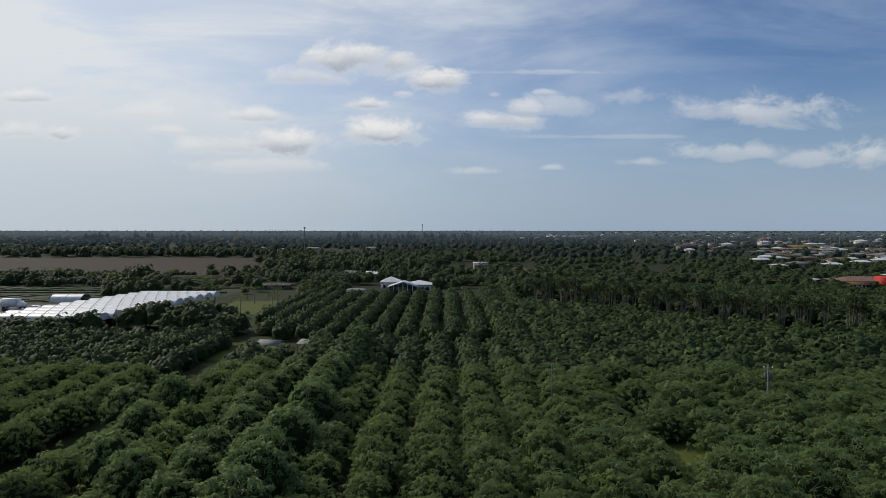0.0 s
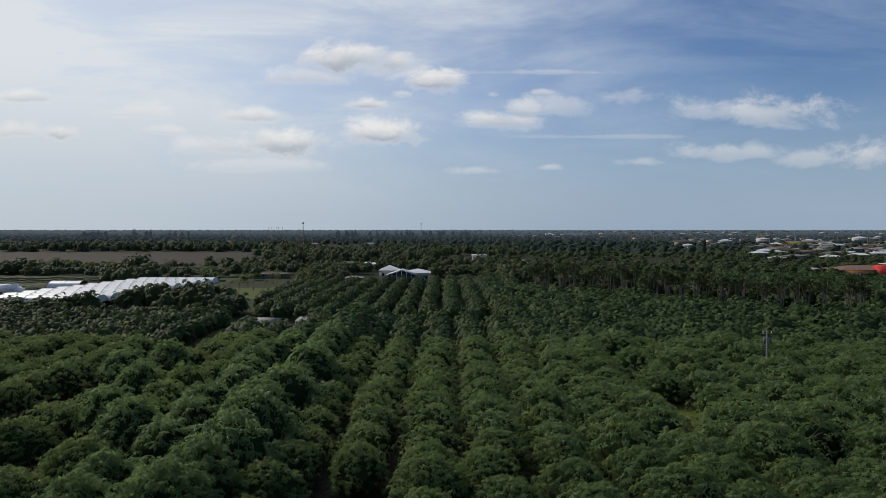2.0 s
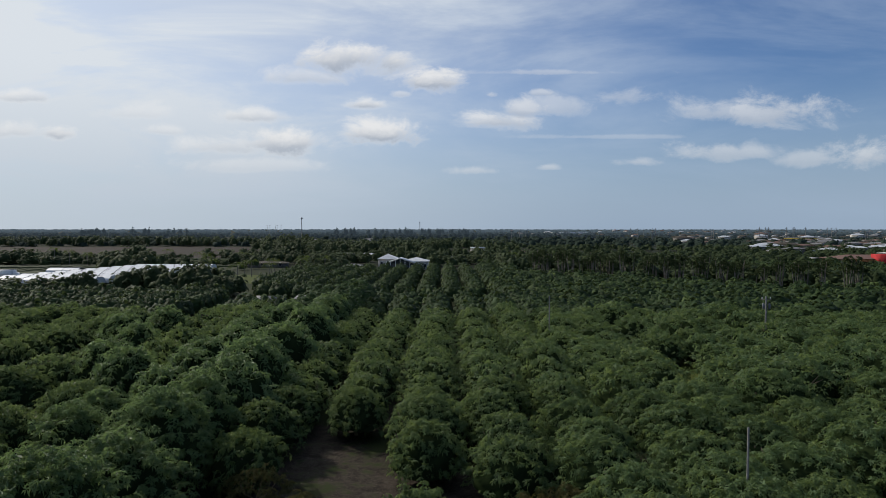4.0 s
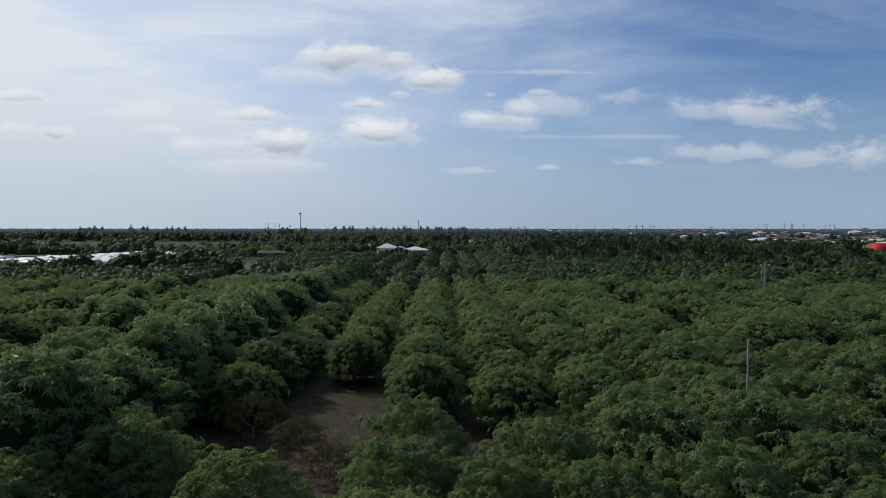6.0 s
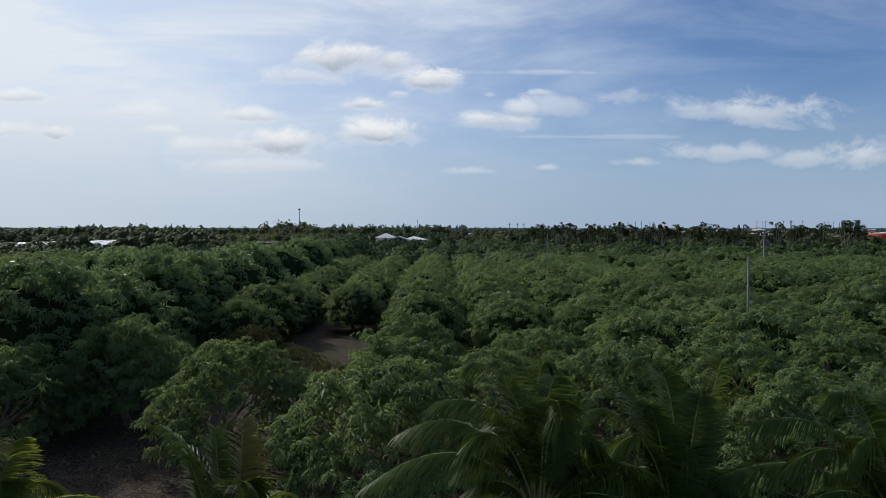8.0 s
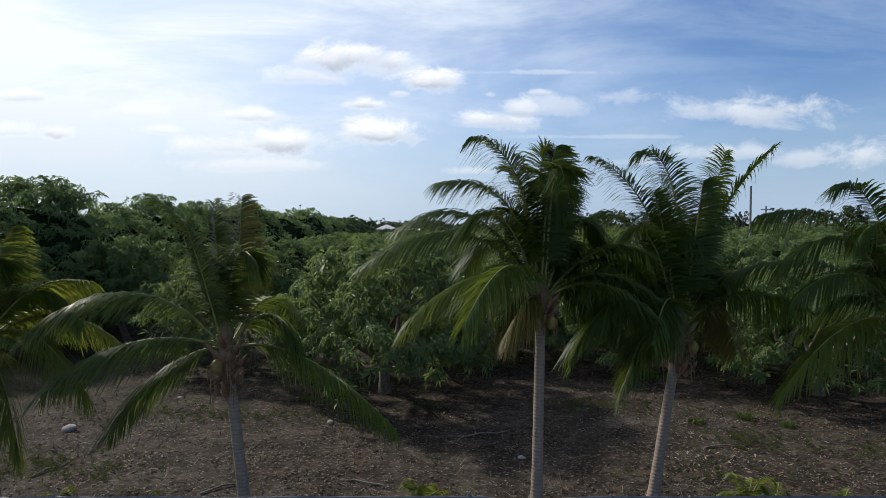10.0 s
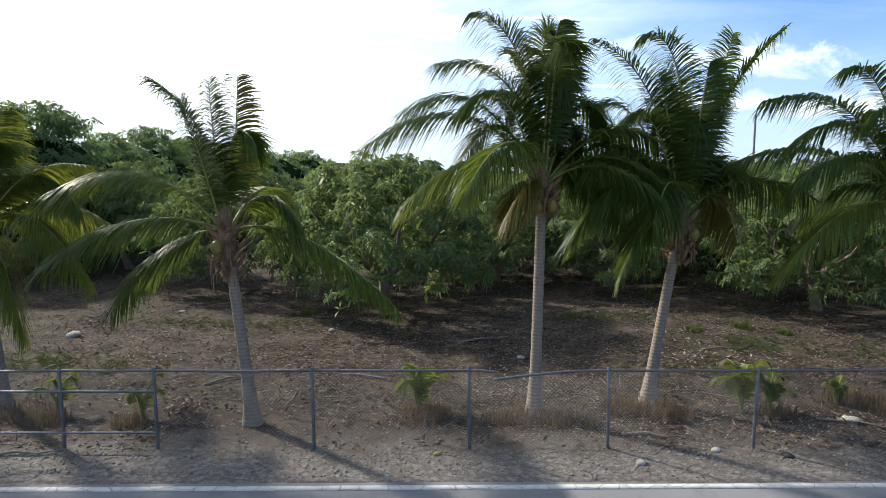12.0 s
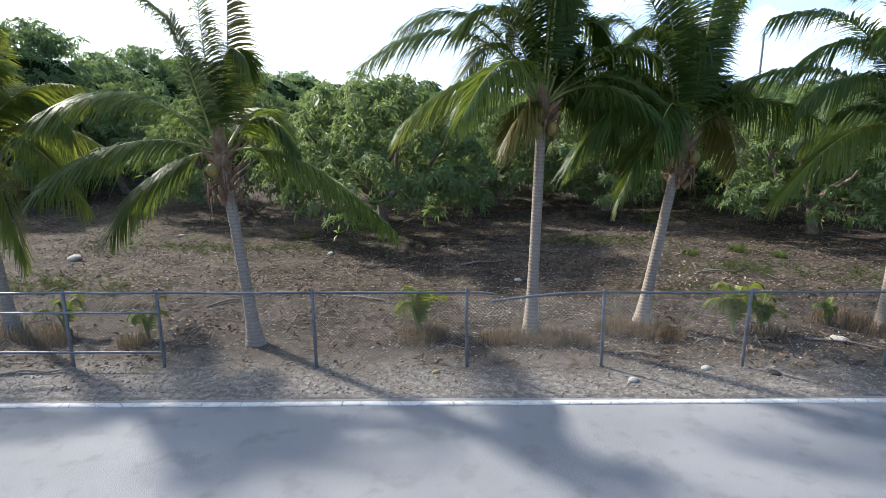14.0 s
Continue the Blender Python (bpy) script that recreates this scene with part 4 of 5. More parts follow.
# ---- coconut palms ----
def frond_shape(path, leaflets=126, reach=0.72, seed=0, wind=(-0.16, 0.0)):
    """Stalk along a bent path and two rows of hanging leaflets."""
    r = np.random.default_rng(seed)
    p0, p1, p2 = [np.array(p, float) for p in path]
    t = np.linspace(0, 1, 22)[:, None]
    rach = (1 - t) ** 2 * p0 + 2 * t * (1 - t) * p1 + t ** 2 * p2
    stalk = Shape().tube(rach, np.linspace(0.026, 0.004, 22), 6)
    leaf = Shape()
    tt = np.linspace(0.16, 0.995, leaflets)
    for side in (-1, 1):
        for q in tt:
            q = min(1.0, q + r.uniform(-0.008, 0.008))
            c = (1 - q) ** 2 * p0 + 2 * q * (1 - q) * p1 + q ** 2 * p2
            d = 2 * (1 - q) * (p1 - p0) + 2 * q * (p2 - p1)
            d /= np.linalg.norm(d)
            flat = np.cross(d, (0.12, 0.25, 1.0))
            flat /= np.linalg.norm(flat) + 1e-6
            up = np.cross(flat, d)
            size = reach * (0.40 + 0.75 * math.sin(math.pi * min(1, q * 0.84 + 0.10))) * r.uniform(0.8, 1.15)
            steep = max(0.0, d[2])
            size *= 0.86 - 0.06 * steep
            way = side * flat * (0.85 + 0.3 * steep) + d * (0.38 + 0.42 * q) + up * r.uniform(0.0, 0.35)
            way /= np.linalg.norm(way)
            drop = np.array((wind[0], wind[1], -1.0)) * r.uniform(0.5, 1.1) * (1 - 0.15 * steep)
            w = 0.0132 * r.uniform(0.8, 1.25)
            hang = 1.3 * (1.0 - 0.6 * steep)
            size /= max(1.0, 0.72 * np.linalg.norm(way + drop * hang))
            pts = [c + way * size * k + drop * size * k * k * hang for k in (0.0, 0.33, 0.68, 1.0)]
            across = np.cross(way, side * flat + up * 0.8)
            across = across / (np.linalg.norm(across) + 1e-6) * 0.6 + d * 0.5
            across /= np.linalg.norm(across) + 1e-6
            v = []
            for pt, ww in zip(pts, (w * 0.7, w, w * 0.8, 0.002)):
                v += [pt - across * ww, pt + across * ww]
            leaf.add(v, [(0, 1, 3, 2), (2, 3, 5, 4), (4, 5, 7, 6)])
    return stalk, leaf


def palm_trunk(height, lean, base_r=0.20, top_r=0.086, seed=0):
    r = np.random.default_rng(seed)
    n = 60
    t = np.linspace(0, 1, n)
    x, y = lean[0] * t ** 1.15, lean[1] * t ** 1.15
    rad = top_r + (base_r - top_r) * np.exp(-t * 10) + 0.012 * (1 - t)
    rad = rad * (1 + 0.010 * ((np.arange(n) % 3) == 0)) + r.uniform(-0.002, 0.002, n)
    return Shape().tube(np.stack([x, y, t * height - 0.08 * (1 - t)], 1), rad, 14)


def ring_bark():
    m, nt, b = principled("palm_bark", 0.9, 0.1)
    pos = nt.nodes.new("ShaderNodeTexCoord").outputs["Object"]
    wave = node(nt, "ShaderNodeTexWave", (("Vector", pos), ("Scale", 5.0), ("Distortion", 2.2), ("Detail", 3.0), ("Detail Scale", 3.0)))
    wave.bands_direction = "Z"
    f = noise_tex(nt, pos, 14.0, 6.0, 0.7)
    col = mixc(nt, f, (0.15, 0.124, 0.10), (0.32, 0.272, 0.222))
    col = mixc(nt, mth(nt, "MULTIPLY", remap(nt, wave.outputs["Fac"], 0.30, 0.05), 0.35), col, (0.10, 0.085, 0.07))
    nt.links.new(col, b.inputs["Base Color"])
    relief(nt, b, wave.outputs["Fac"], 0.35, 0.015)
    return m


RING_BARK = ring_bark()


def coconut_palm(x, y, height, lean, fronds, nuts, seed, label, rear=4, crest=0, sheath=0.75):
    """fronds: bend and tip of each, in metres from the crown's heart, and its leaf: green, old or sunlit yellow-green.
    """
    ob = thing("coconut_palm", label, "palm tree", (x, y, 0), group="coconut palms along the fence")
    r = np.random.default_rng(seed)
    part("trunk", palm_trunk(height, lean, seed=seed), RING_BARK, ob, "pale ringed trunk with a swollen foot", True)
    hx, hy, hz = lean[0], lean[1], height
    s = Shape()
    for k in range(16):  # old leaf bases round the heart
        a = k * 2.4
        b0 = np.array((hx + 0.09 * math.cos(a), hy + 0.09 * math.sin(a), hz - sheath + 0.08 * sheath * k))
        out = np.array((math.cos(a), math.sin(a), 0.9))
        s.tube([b0, b0 + out * 0.14, b0 + out * 0.24 + (0, 0, 0.02)], [0.062, 0.045, 0.02], 6)
    s.tube([(hx * 0.85, hy, hz - sheath), (hx, hy, hz), (hx, hy, hz + 0.6)], [0.11, 0.15, 0.05], 10)
    for k in range(22):  # dry strips and spent flower stalks that hang from it
        a, far = r.uniform(0, 6.3), r.uniform(0.10, 0.24)
        b0 = np.array((hx + 0.08 * math.cos(a), hy + 0.08 * math.sin(a), hz - sheath * r.uniform(0.0, 0.8)))
        tip = b0 + np.array((far * math.cos(a), far * math.sin(a), -r.uniform(0.12, 0.45)))
        s.tube([b0, b0 * 0.5 + tip * 0.5 + np.array((0.5 * far * math.cos(a), 0.5 * far * math.sin(a), 0.10)), tip], [0.022, 0.018, 0.005], 5)
    part("fibre_sheath", s, FIBRE, ob, "ragged brown fibre and old leaf stubs", True)
    more = []
    for k in range(rear):  # rear fronds that thicken the crown
        a = 0.35 + k * 2.4 + r.uniform(-0.2, 0.2)
        far, e = r.uniform(1.2, 2.2), r.uniform(0.1, 1.3)
        ca, sa = math.cos(a), abs(math.sin(a))
        more.append((0.5 * far * ca, 0.5 * far * sa, e + 1.0, far * ca, far * sa, e - 0.25, 0))
    for k in range(crest):  # upright younger fronds in the middle
        a, far, e = 1.0 + k * 2.4, r.uniform(0.4, 1.2), r.uniform(1.3, 2.4)
        ca, sa = math.cos(a), math.sin(a)
        more.append((0.45 * far * ca - 0.1, 0.4 * far * sa, e + 0.9, far * ca - 0.25, 0.8 * far * sa, e, 0))
    for i, (bx, by, bz, tx, ty, tz, old) in enumerate(list(fronds) + more):
        start = np.array((hx, hy, hz + 0.12)) + np.array((np.sign(bx) * 0.06, 0, 0.0))
        heart = np.array((hx, hy, hz))
        if tz > 1.8:
            bz, tz = bz * 0.93, tz * 0.93
        stalk, leaf = frond_shape((start, heart + (bx, by, bz), heart + (tx, ty, tz)), seed=seed * 50 + i)
        fr = part("frond", leaf, (PALM_LEAF, PALM_OLD, PALM_YOUNG_LIT)[old], ob, ("", "yellowed old frond", "yellow-green frond, sunlit tone in its colour")[old])
        part("stalk", stalk, STALK, fr, smooth=True)
    for k in range(nuts):
        a = r.uniform(0, 6.3)
        v, f = BALLS[2]
        n = Shape().add(v * np.array((0.10, 0.10, 0.125)) + np.array((hx + 0.22 * math.cos(a), hy + 0.22 * math.sin(a) - 0.05, hz - 0.12 - 0.16 * r.uniform())), f)
        part("coconut", n, COCONUT, ob, "yellow-green coconut", True)
    return ob


PALM_A = [  # the short palm: bend x, y, z, tip x, y, z, old
    (-0.12, 0.0, 1.4, -0.2, 0.0, 2.75, 0), (-0.05, 0.1, 2.0, -1.15, 0.1, 2.75, 0), (0.15, 0.2, 1.5, 0.22, 0.2, 2.85, 1), (0.1, -0.2, 2.3, 0.6, -0.3, 1.55, 0),
    (-1.4, -0.2, 1.9, -3.1, -0.4, 0.3, 0), (-1.3, -0.6, 0.75, -2.6, -0.8, -0.45, 0), (-0.8, -0.3, 0.2, -1.75, -0.5, -1.2, 0),
    (0.75, -0.1, 1.25, 1.3, -0.2, 0.15, 0), (1.3, -0.4, 0.5, 2.85, -0.6, -1.05, 0), (0.35, 1.3, 1.4, 0.6, 2.3, 0.3, 0),
    (-0.3, -0.2, 1.5, -0.55, -0.3, 2.4, 0),
]
PALM_B = [
    (-0.3, 0.0, 2.6, -1.75, 0.0, 2.3, 0), (-0.2, -0.2, 3.0, -1.2, -0.3, 3.1, 0), (-0.1, 0.3, 3.4, 0.25, 0.3, 2.9, 0), (0.1, -0.5, 3.3, 0.2, -1.0, 2.3, 0),
    (0.1, 0.2, 3.4, 0.4, 0.5, 1.9, 0), (-1.2, -0.2, 2.1, -3.0, -0.3, 0.75, 0), (-1.0, 0.4, 2.3, -2.4, 0.6, 1.4, 0), (-1.0, -0.5, 1.2, -2.35, -0.8, -0.25, 2),
    (-0.6, -1.2, 1.5, -1.4, -2.0, 0.0, 0), (0.5, 0.3, 1.6, 0.8, 0.4, 0.8, 0), (1.0, 0.0, 1.5, 1.96, 0.0, 0.85, 0), (1.0, -0.5, 1.0, 2.1, -0.7, -0.5, 0),
    (1.0, -0.3, 1.2, 2.3, -0.3, -0.2, 0), (0.7, 0.3, 0.9, 1.6, 0.5, -0.7, 0), (1.1, 0.4, 1.4, 2.4, 0.6, 0.3, 0), (0.0, -0.4, 2.5, 0.15, -0.6, 2.9, 0), (-0.2, 0.3, 2.4, -0.5, 0.6, 2.6, 0),
    (-0.3, -0.3, 0.35, -0.6, -0.4, -0.4, 1), (0.2, 1.3, 1.5, 0.4, 2.4, 0.3, 0),
]
PALM_C = [
    (-0.35, 0.0, 3.0, -1.65, 0.0, 3.5, 0), (0.1, 0.1, 3.9, -0.75, 0.1, 3.6, 0), (0.5, 0.0, 2.6, 1.7, 0.0, 3.7, 0), (0.5, -0.1, 2.6, 0.75, -0.1, 3.6, 0),
    (-0.7, 0.5, 2.9, -1.45, 0.8, 2.3, 0), (0.2, -0.3, 2.6, 0.2, -0.5, 3.0, 0), (-1.2, -0.3, 2.0, -1.9, -0.5, 0.9, 0), (-1.2, -0.5, 1.6, -2.1, -0.8, -0.2, 0),
    (0.9, -0.2, 1.3, 2.25, -0.3, 0.45, 0), (0.8, 0.2, 1.1, 1.2, 0.3, -0.4, 1), (-0.5, -0.9, 1.4, -1.0, -1.5, 0.1, 0), (0.2, 1.3, 1.4, 0.4, 2.3, 0.3, 0),
    (-0.6, 1.0, 1.6, -1.2, 1.7, 0.5, 0), (-1.0, 0.2, 1.2, -2.0, 0.3, -0.4, 0), (-0.7, -0.6, 0.9, -1.3, -0.9, -0.8, 0),
    (0.0, 0.3, 2.2, -0.2, 0.5, 3.2, 0), (-0.3, -0.2, 2.0, -0.6, -0.3, 2.8, 0), (0.3, 0.2, 2.0, 0.9, 0.4, 2.6, 0), (0.9, 0.5, 1.5, 1.5, 0.8, 0.9, 0),
]
PALM_D = [
    (-0.8, 0.2, 2.9, -2.6, 0.2, 2.3, 0), (-0.9, 0.0, 2.6, -2.3, -0.1, 1.3, 0), (-1.2, 0.4, 2.0, -3.2, 0.5, 0.95, 0), (-1.2, -0.4, 1.8, -2.4, -0.6, 0.7, 0), (-1.4, -0.7, 0.9, -2.8, -1.0, -0.8, 2),
    (-0.4, 0.2, 3.2, -1.2, 0.2, 2.9, 0), (0.3, -0.2, 2.3, 0.6, 0.0, 3.4, 0), (1.1, 0.3, 1.9, 2.7, 0.3, 0.7, 0), (1.2, -0.6, 1.2, 2.5, -1.0, -0.5, 0),
    (0.1, 1.5, 1.3, 0.2, 2.7, 0.0, 0), (-0.6, -1.0, 1.3, -1.1, -1.6, 0.2, 0), (0.6, -1.1, 1.2, 1.1, -1.9, -0.3, 0),
]
PALM_E = [
    (0.8, 0.0, 1.5, 1.95, 0.0, 1.3, 2), (1.1, -0.3, 1.1, 2.1, -0.4, -0.65, 2), (0.7, -0.5, 0.4, 1.15, -0.7, -1.5, 2), (0.9, 0.5, 1.2, 2.1, 0.7, 0.1, 2),
    (0.2, 0.2, 2.0, 0.5, 0.2, 2.4, 2), (-0.5, -0.2, 2.0, -0.9, 0.0, 2.6, 0), (-1.2, 0.3, 1.7, -2.7, 0.3, 0.4, 0), (-1.1, -0.7, 1.1, -2.2, -1.0, -0.7, 0), (0.2, 1.5, 1.2, 0.3, 2.6, -0.1, 0),
]
coconut_palm(-3.27, 10.26, 3.2, (-0.37, 0.1), PALM_A, 2, 1, "short coconut palm with arching fronds behind the fence", 0)
coconut_palm(1.61, 10.69, 3.95, (0.08, 0.1), PALM_B, 4, 2, "coconut palm with windblown fronds and straight pale trunk", 5, 4, 0.35)
coconut_palm(3.80, 11.26, 3.35, (0.52, 0.1), PALM_C, 5, 3, "leaning coconut palm with green nuts and raised fronds", 4, 4)
coconut_palm(8.25, 11.0, 3.4, (0.05, 0.1), PALM_D, 4, 4, "coconut palm with broad drooping fronds and ripening nuts", 5, 3)
coconut_palm(-7.85, 10.75, 3.1, (-0.25, 0.0), PALM_E, 1, 5, "small coconut palm with yellow-green drooping fronds", 3, 3)


# ---- fence ----
FENCE_Y, TOP = 9.27, 1.25
POSTS = [-13.3, -10.9, -8.4, -5.9, -4.45, -2.03, 0.38, 2.53, 4.83, 7.10, 9.5, 11.9, 14.3]


def fence():
    ob = thing("chain_link_fence", "low grey chain-link fence with a bent top rail", "fence", (0, FENCE_Y, 0), 0.2)
    r = np.random.default_rng(9)
    for i, x in enumerate(POSTS):
        lean = r.uniform(-0.02, 0.02)
        h = TOP + (0.03 if i != 6 else 0.05)
        part("post", Shape().tube([(x + lean, 0, -0.1), (x + lean * 0.5, 0, 0.6), (x, 0, h), (x, 0, h + 0.02)], [0.026, 0.026, 0.026, 0.012], 10), GALV, ob, smooth=True)
    for i in range(len(POSTS) - 1):
        a, b = POSTS[i], POSTS[i + 1]
        if i == 6:  # the rail that has come away
            part("top_rail", Shape().tube([(a, 0.0, TOP), (a + 0.2, 0, TOP - 0.005), (a + 0.42, 0, TOP - 0.03)], 0.021, 8), GALV, ob, "short broken end of a rail", True)
            part("top_rail", Shape().tube([(a + 0.38, -0.03, TOP - 0.14), (a + 0.9, -0.02, TOP - 0.075), (a + 1.5, 0, TOP - 0.02), (b, 0, TOP)], 0.021, 8), GALV, ob, "sagging loose rail", True)
        else:
            sag = 0.012 * r.uniform(0.3, 1.5)
            part("top_rail", Shape().tube([(a, 0, TOP), (a * 0.5 + b * 0.5, 0, TOP - sag), (b, 0, TOP)], 0.021, 8), GALV, ob, smooth=True)
        if i < 4:  # framed stretch with extra rails
            for z in (0.92, 0.26):
                part("cross_rail", Shape().tube([(a, -0.01, z), (b, -0.01, z)], 0.019, 8), GALV, ob, smooth=True)
        low = TOP - (0.10 if i == 6 else 0.02)
        s, step = Shape(), 0.062
        n = int((b - a + low) / step)
        for k in range(n + 1):
            for way in (1, -1):
                c = a - low + k * step if way == 1 else a + k * step
                x0, z0, x1, z1 = c, 0.03, c + way * low, low
                if way == -1:
                    x0, x1 = c, c - low
                pts = []
                for px, pz, qx, qz in ((x0, z0, x1, z1),):
                    ta, tb = 0.0, 1.0
                    dx = qx - px
                    for bound, sign in ((a, 1), (b, -1)):
                        va, vb = (px - bound) * sign, (qx - bound) * sign
                        if va < 0 and vb < 0:
                            ta, tb = 1.0, 0.0
                        elif va < 0:
                            ta = max(ta, va / (va - vb))
                        elif vb < 0:
                            tb = min(tb, va / (va - vb))
                    if tb - ta > 0.02:
                        pts = [(px + dx * ta, 0.004 * way, pz + (qz - pz) * ta), (px + dx * tb, 0.004 * way, pz + (qz - pz) * tb)]
                if pts:
                    s.tube(pts, 0.0019, 3, caps=False)
        part("wire_mesh", s, GALV, ob, "diamond wire mesh")


fence()


# ---- poles ----
def utility_pole(x, y, height, girth, label, gear=False):
    ob = thing("utility_pole", label, "utility pole", (x, y, 0), group="utility poles")
    part("shaft", Shape().tube([(0, 0, -0.2), (0, 0, height * 0.5), (0, 0, height)], [girth * 1.25, girth * 1.1, girth], 10), CONCRETE, ob, smooth=True)
    if gear:
        part("crossarm", Shape().box(-0.75, 0.75, -0.06, 0.06, height - 0.55, height - 0.43), PALE_BARK, ob, "grey wooden crossarm")
        for k in (-0.6, 0.0, 0.6):
            part("insulator", Shape().tube([(k, 0, height - 0.43), (k, 0, height - 0.2), (k, 0, height - 0.16)], [0.05, 0.06, 0.02], 8), WHITE_PAINT, ob, smooth=True)
        for k in (-0.42, 0.42):
            part("transformer", Shape().tube([(k, -0.1, height - 1.95), (k, -0.1, height - 1.9), (k, -0.1, height - 1.15), (k, -0.1, height - 1.05)], [0.14, 0.18, 0.18, 0.09], 12), GALV, ob, "grey transformer can", True)
    return ob


utility_pole(16.52, 33.6, 7.55, 0.055, "plain grey concrete utility pole among mango trees")
utility_pole(15.6, 93.0, 8.2, 0.08, "slim grey utility pole in the orchard")
utility_pole(47.0, 91.0, 8.4, 0.12, "utility pole with crossarm and two transformer cans", True)


def light_tower():
    ob = thing("light_tower", "tall slim mast with a lamp cluster on top", "tower", (-150, 650, 0))
    part("mast", Shape().tube([(0, 0, -0.3), (0, 0, 14), (0, 0, 27.5)], [0.5, 0.4, 0.3], 10), CONCRETE, ob, smooth=True)
    part("platform", Shape().tube([(0, 0, 27.3), (0, 0, 27.6), (0, 0, 28.4), (0, 0, 28.7)], [0.5, 1.2, 1.2, 0.5], 10), GALV, ob)


def radio_mast():
    ob = thing("radio_mast", "thin distant radio mast above the horizon", "tower", (-118, 2880, 0))
    part("mast", Shape().tube([(0, 0, 0), (0, 0, 22), (0, 0, 43)], [1.3, 0.9, 0.7], 8), CONCRETE, ob)
    part("antenna", Shape().tube([(0, 0, 37), (0, 0, 42)], [2.0, 2.0], 8), GALV, ob)


light_tower()
radio_mast()
rng = np.random.default_rng(77)
for x0, y0, n, h in ((255, 860, 5, 17), (455, 900, 7, 19), (90, 820, 3, 15), (600, 1000, 3, 18), (385, 900, 2, 15), (-430, 1500, 5, 24), (520, 760, 3, 14)):
    for k in range(n):
        ob = thing("power_pole", "pale power line pole in the distance", "power pole", (x0 + k * 9 + rng.uniform(-2, 2), y0 + rng.uniform(-25, 25), 0), group="power line poles")
        part("shaft", Shape().tube([(0, 0, 0), (0, 0, h * 0.5), (0, 0, h)], [0.42, 0.36, 0.28], 8), CONCRETE, ob)
        part("crossarm", Shape().box(-2.2, 2.2, -0.15, 0.15, h - 2.2, h - 1.8), GALV, ob)


# ---- buildings ----
def hip_roof(x0, x1, y0, y1, z, rise, over=0.5, thick=0.18):
    """A hipped roof slab with eaves."""
    x0, x1, y0, y1 = x0 - over, x1 + over, y0 - over, y1 + over
    w, d = x1 - x0, y1 - y0
    k = min(w, d) / 2
    if w >= d:
        r0, r1 = (x0 + k, (y0 + y1) / 2), (x1 - k, (y0 + y1) / 2)
    else:
        r0, r1 = ((x0 + x1) / 2, y0 + k), ((x0 + x1) / 2, y1 - k)
    v = [(x0, y0, z), (x1, y0, z), (x1, y1, z), (x0, y1, z), (x0, y0, z + thick), (x1, y0, z + thick), (x1, y1, z + thick), (x0, y1, z + thick), (*r0, z + rise), (*r1, z + rise)]
    s = Shape().add(v, [(3, 2, 1, 0), (0, 1, 5, 4), (1, 2, 6, 5), (2, 3, 7, 6), (3, 0, 4, 7)])
    if w >= d:
        return s.add(v, [(4, 5, 9, 8), (6, 7, 8, 9)]).add(v, [(5, 6, 9), (7, 4, 8)])
    return s.add(v, [(5, 6, 9, 8), (7, 4, 8, 9)]).add(v, [(4, 5, 8), (6, 7, 9)])


def gable_roof(x0, x1, y0, y1, z, rise, over=0.4, thick=0.16):
    """Ridge along y, with open gables."""
    s = Shape()
    m = (x0 + x1) / 2
    for a, b in ((x0 - over, m), (x1 + over, m)):
        v = [(a, y0 - over, z), (a, y1 + over, z), (b, y1 + over, z + rise), (b, y0 - over, z + rise)]
        s.add(v + [(p[0], p[1], p[2] + thick) for p in v], [(0, 1, 2, 3), (4, 7, 6, 5), (0, 3, 7, 4), (1, 5, 6, 2), (0, 4, 5, 1)])
    return s


def opening(parent, name, x, z0, z1, w, y, material=DARK):
    """A frame with a flat dark panel for a recess, on the wall that faces the camera's side."""
    win = part(name, Shape().box(x - w / 2 - 0.08, x + w / 2 + 0.08, y - 0.07, y + 0.05, z0 - 0.08, z1 + 0.08), WHITE_PAINT, parent)
    part("pane", Shape().box(x - w / 2, x + w / 2, y - 0.10, y - 0.068, z0, z1), material, win, "dark glass")


def house(x, y, w, d, h, rise, turn=0.0, roof=GREY_ROOF, wall=STUCCO, label="small stucco house with a hipped roof", holes=3, group=""):
    ob = thing("house", label, "house", (x, y, 0), turn, group)
    part("wall", Shape().box(-w / 2, w / 2, -d / 2, d / 2, -0.2, h), wall, ob)
    part("roof", hip_roof(-w / 2, w / 2, -d / 2, d / 2, h, rise), roof, ob)
    for k in range(holes):
        px = -w / 2 + w * (k + 0.6) / (holes + 0.2)
        if k == holes // 2:
            opening(ob, "door", px, 0.1, 2.1, 1.0, -d / 2)
        else:
            opening(ob, "window", px, 0.9, 2.1, 1.3, -d / 2)
    return ob


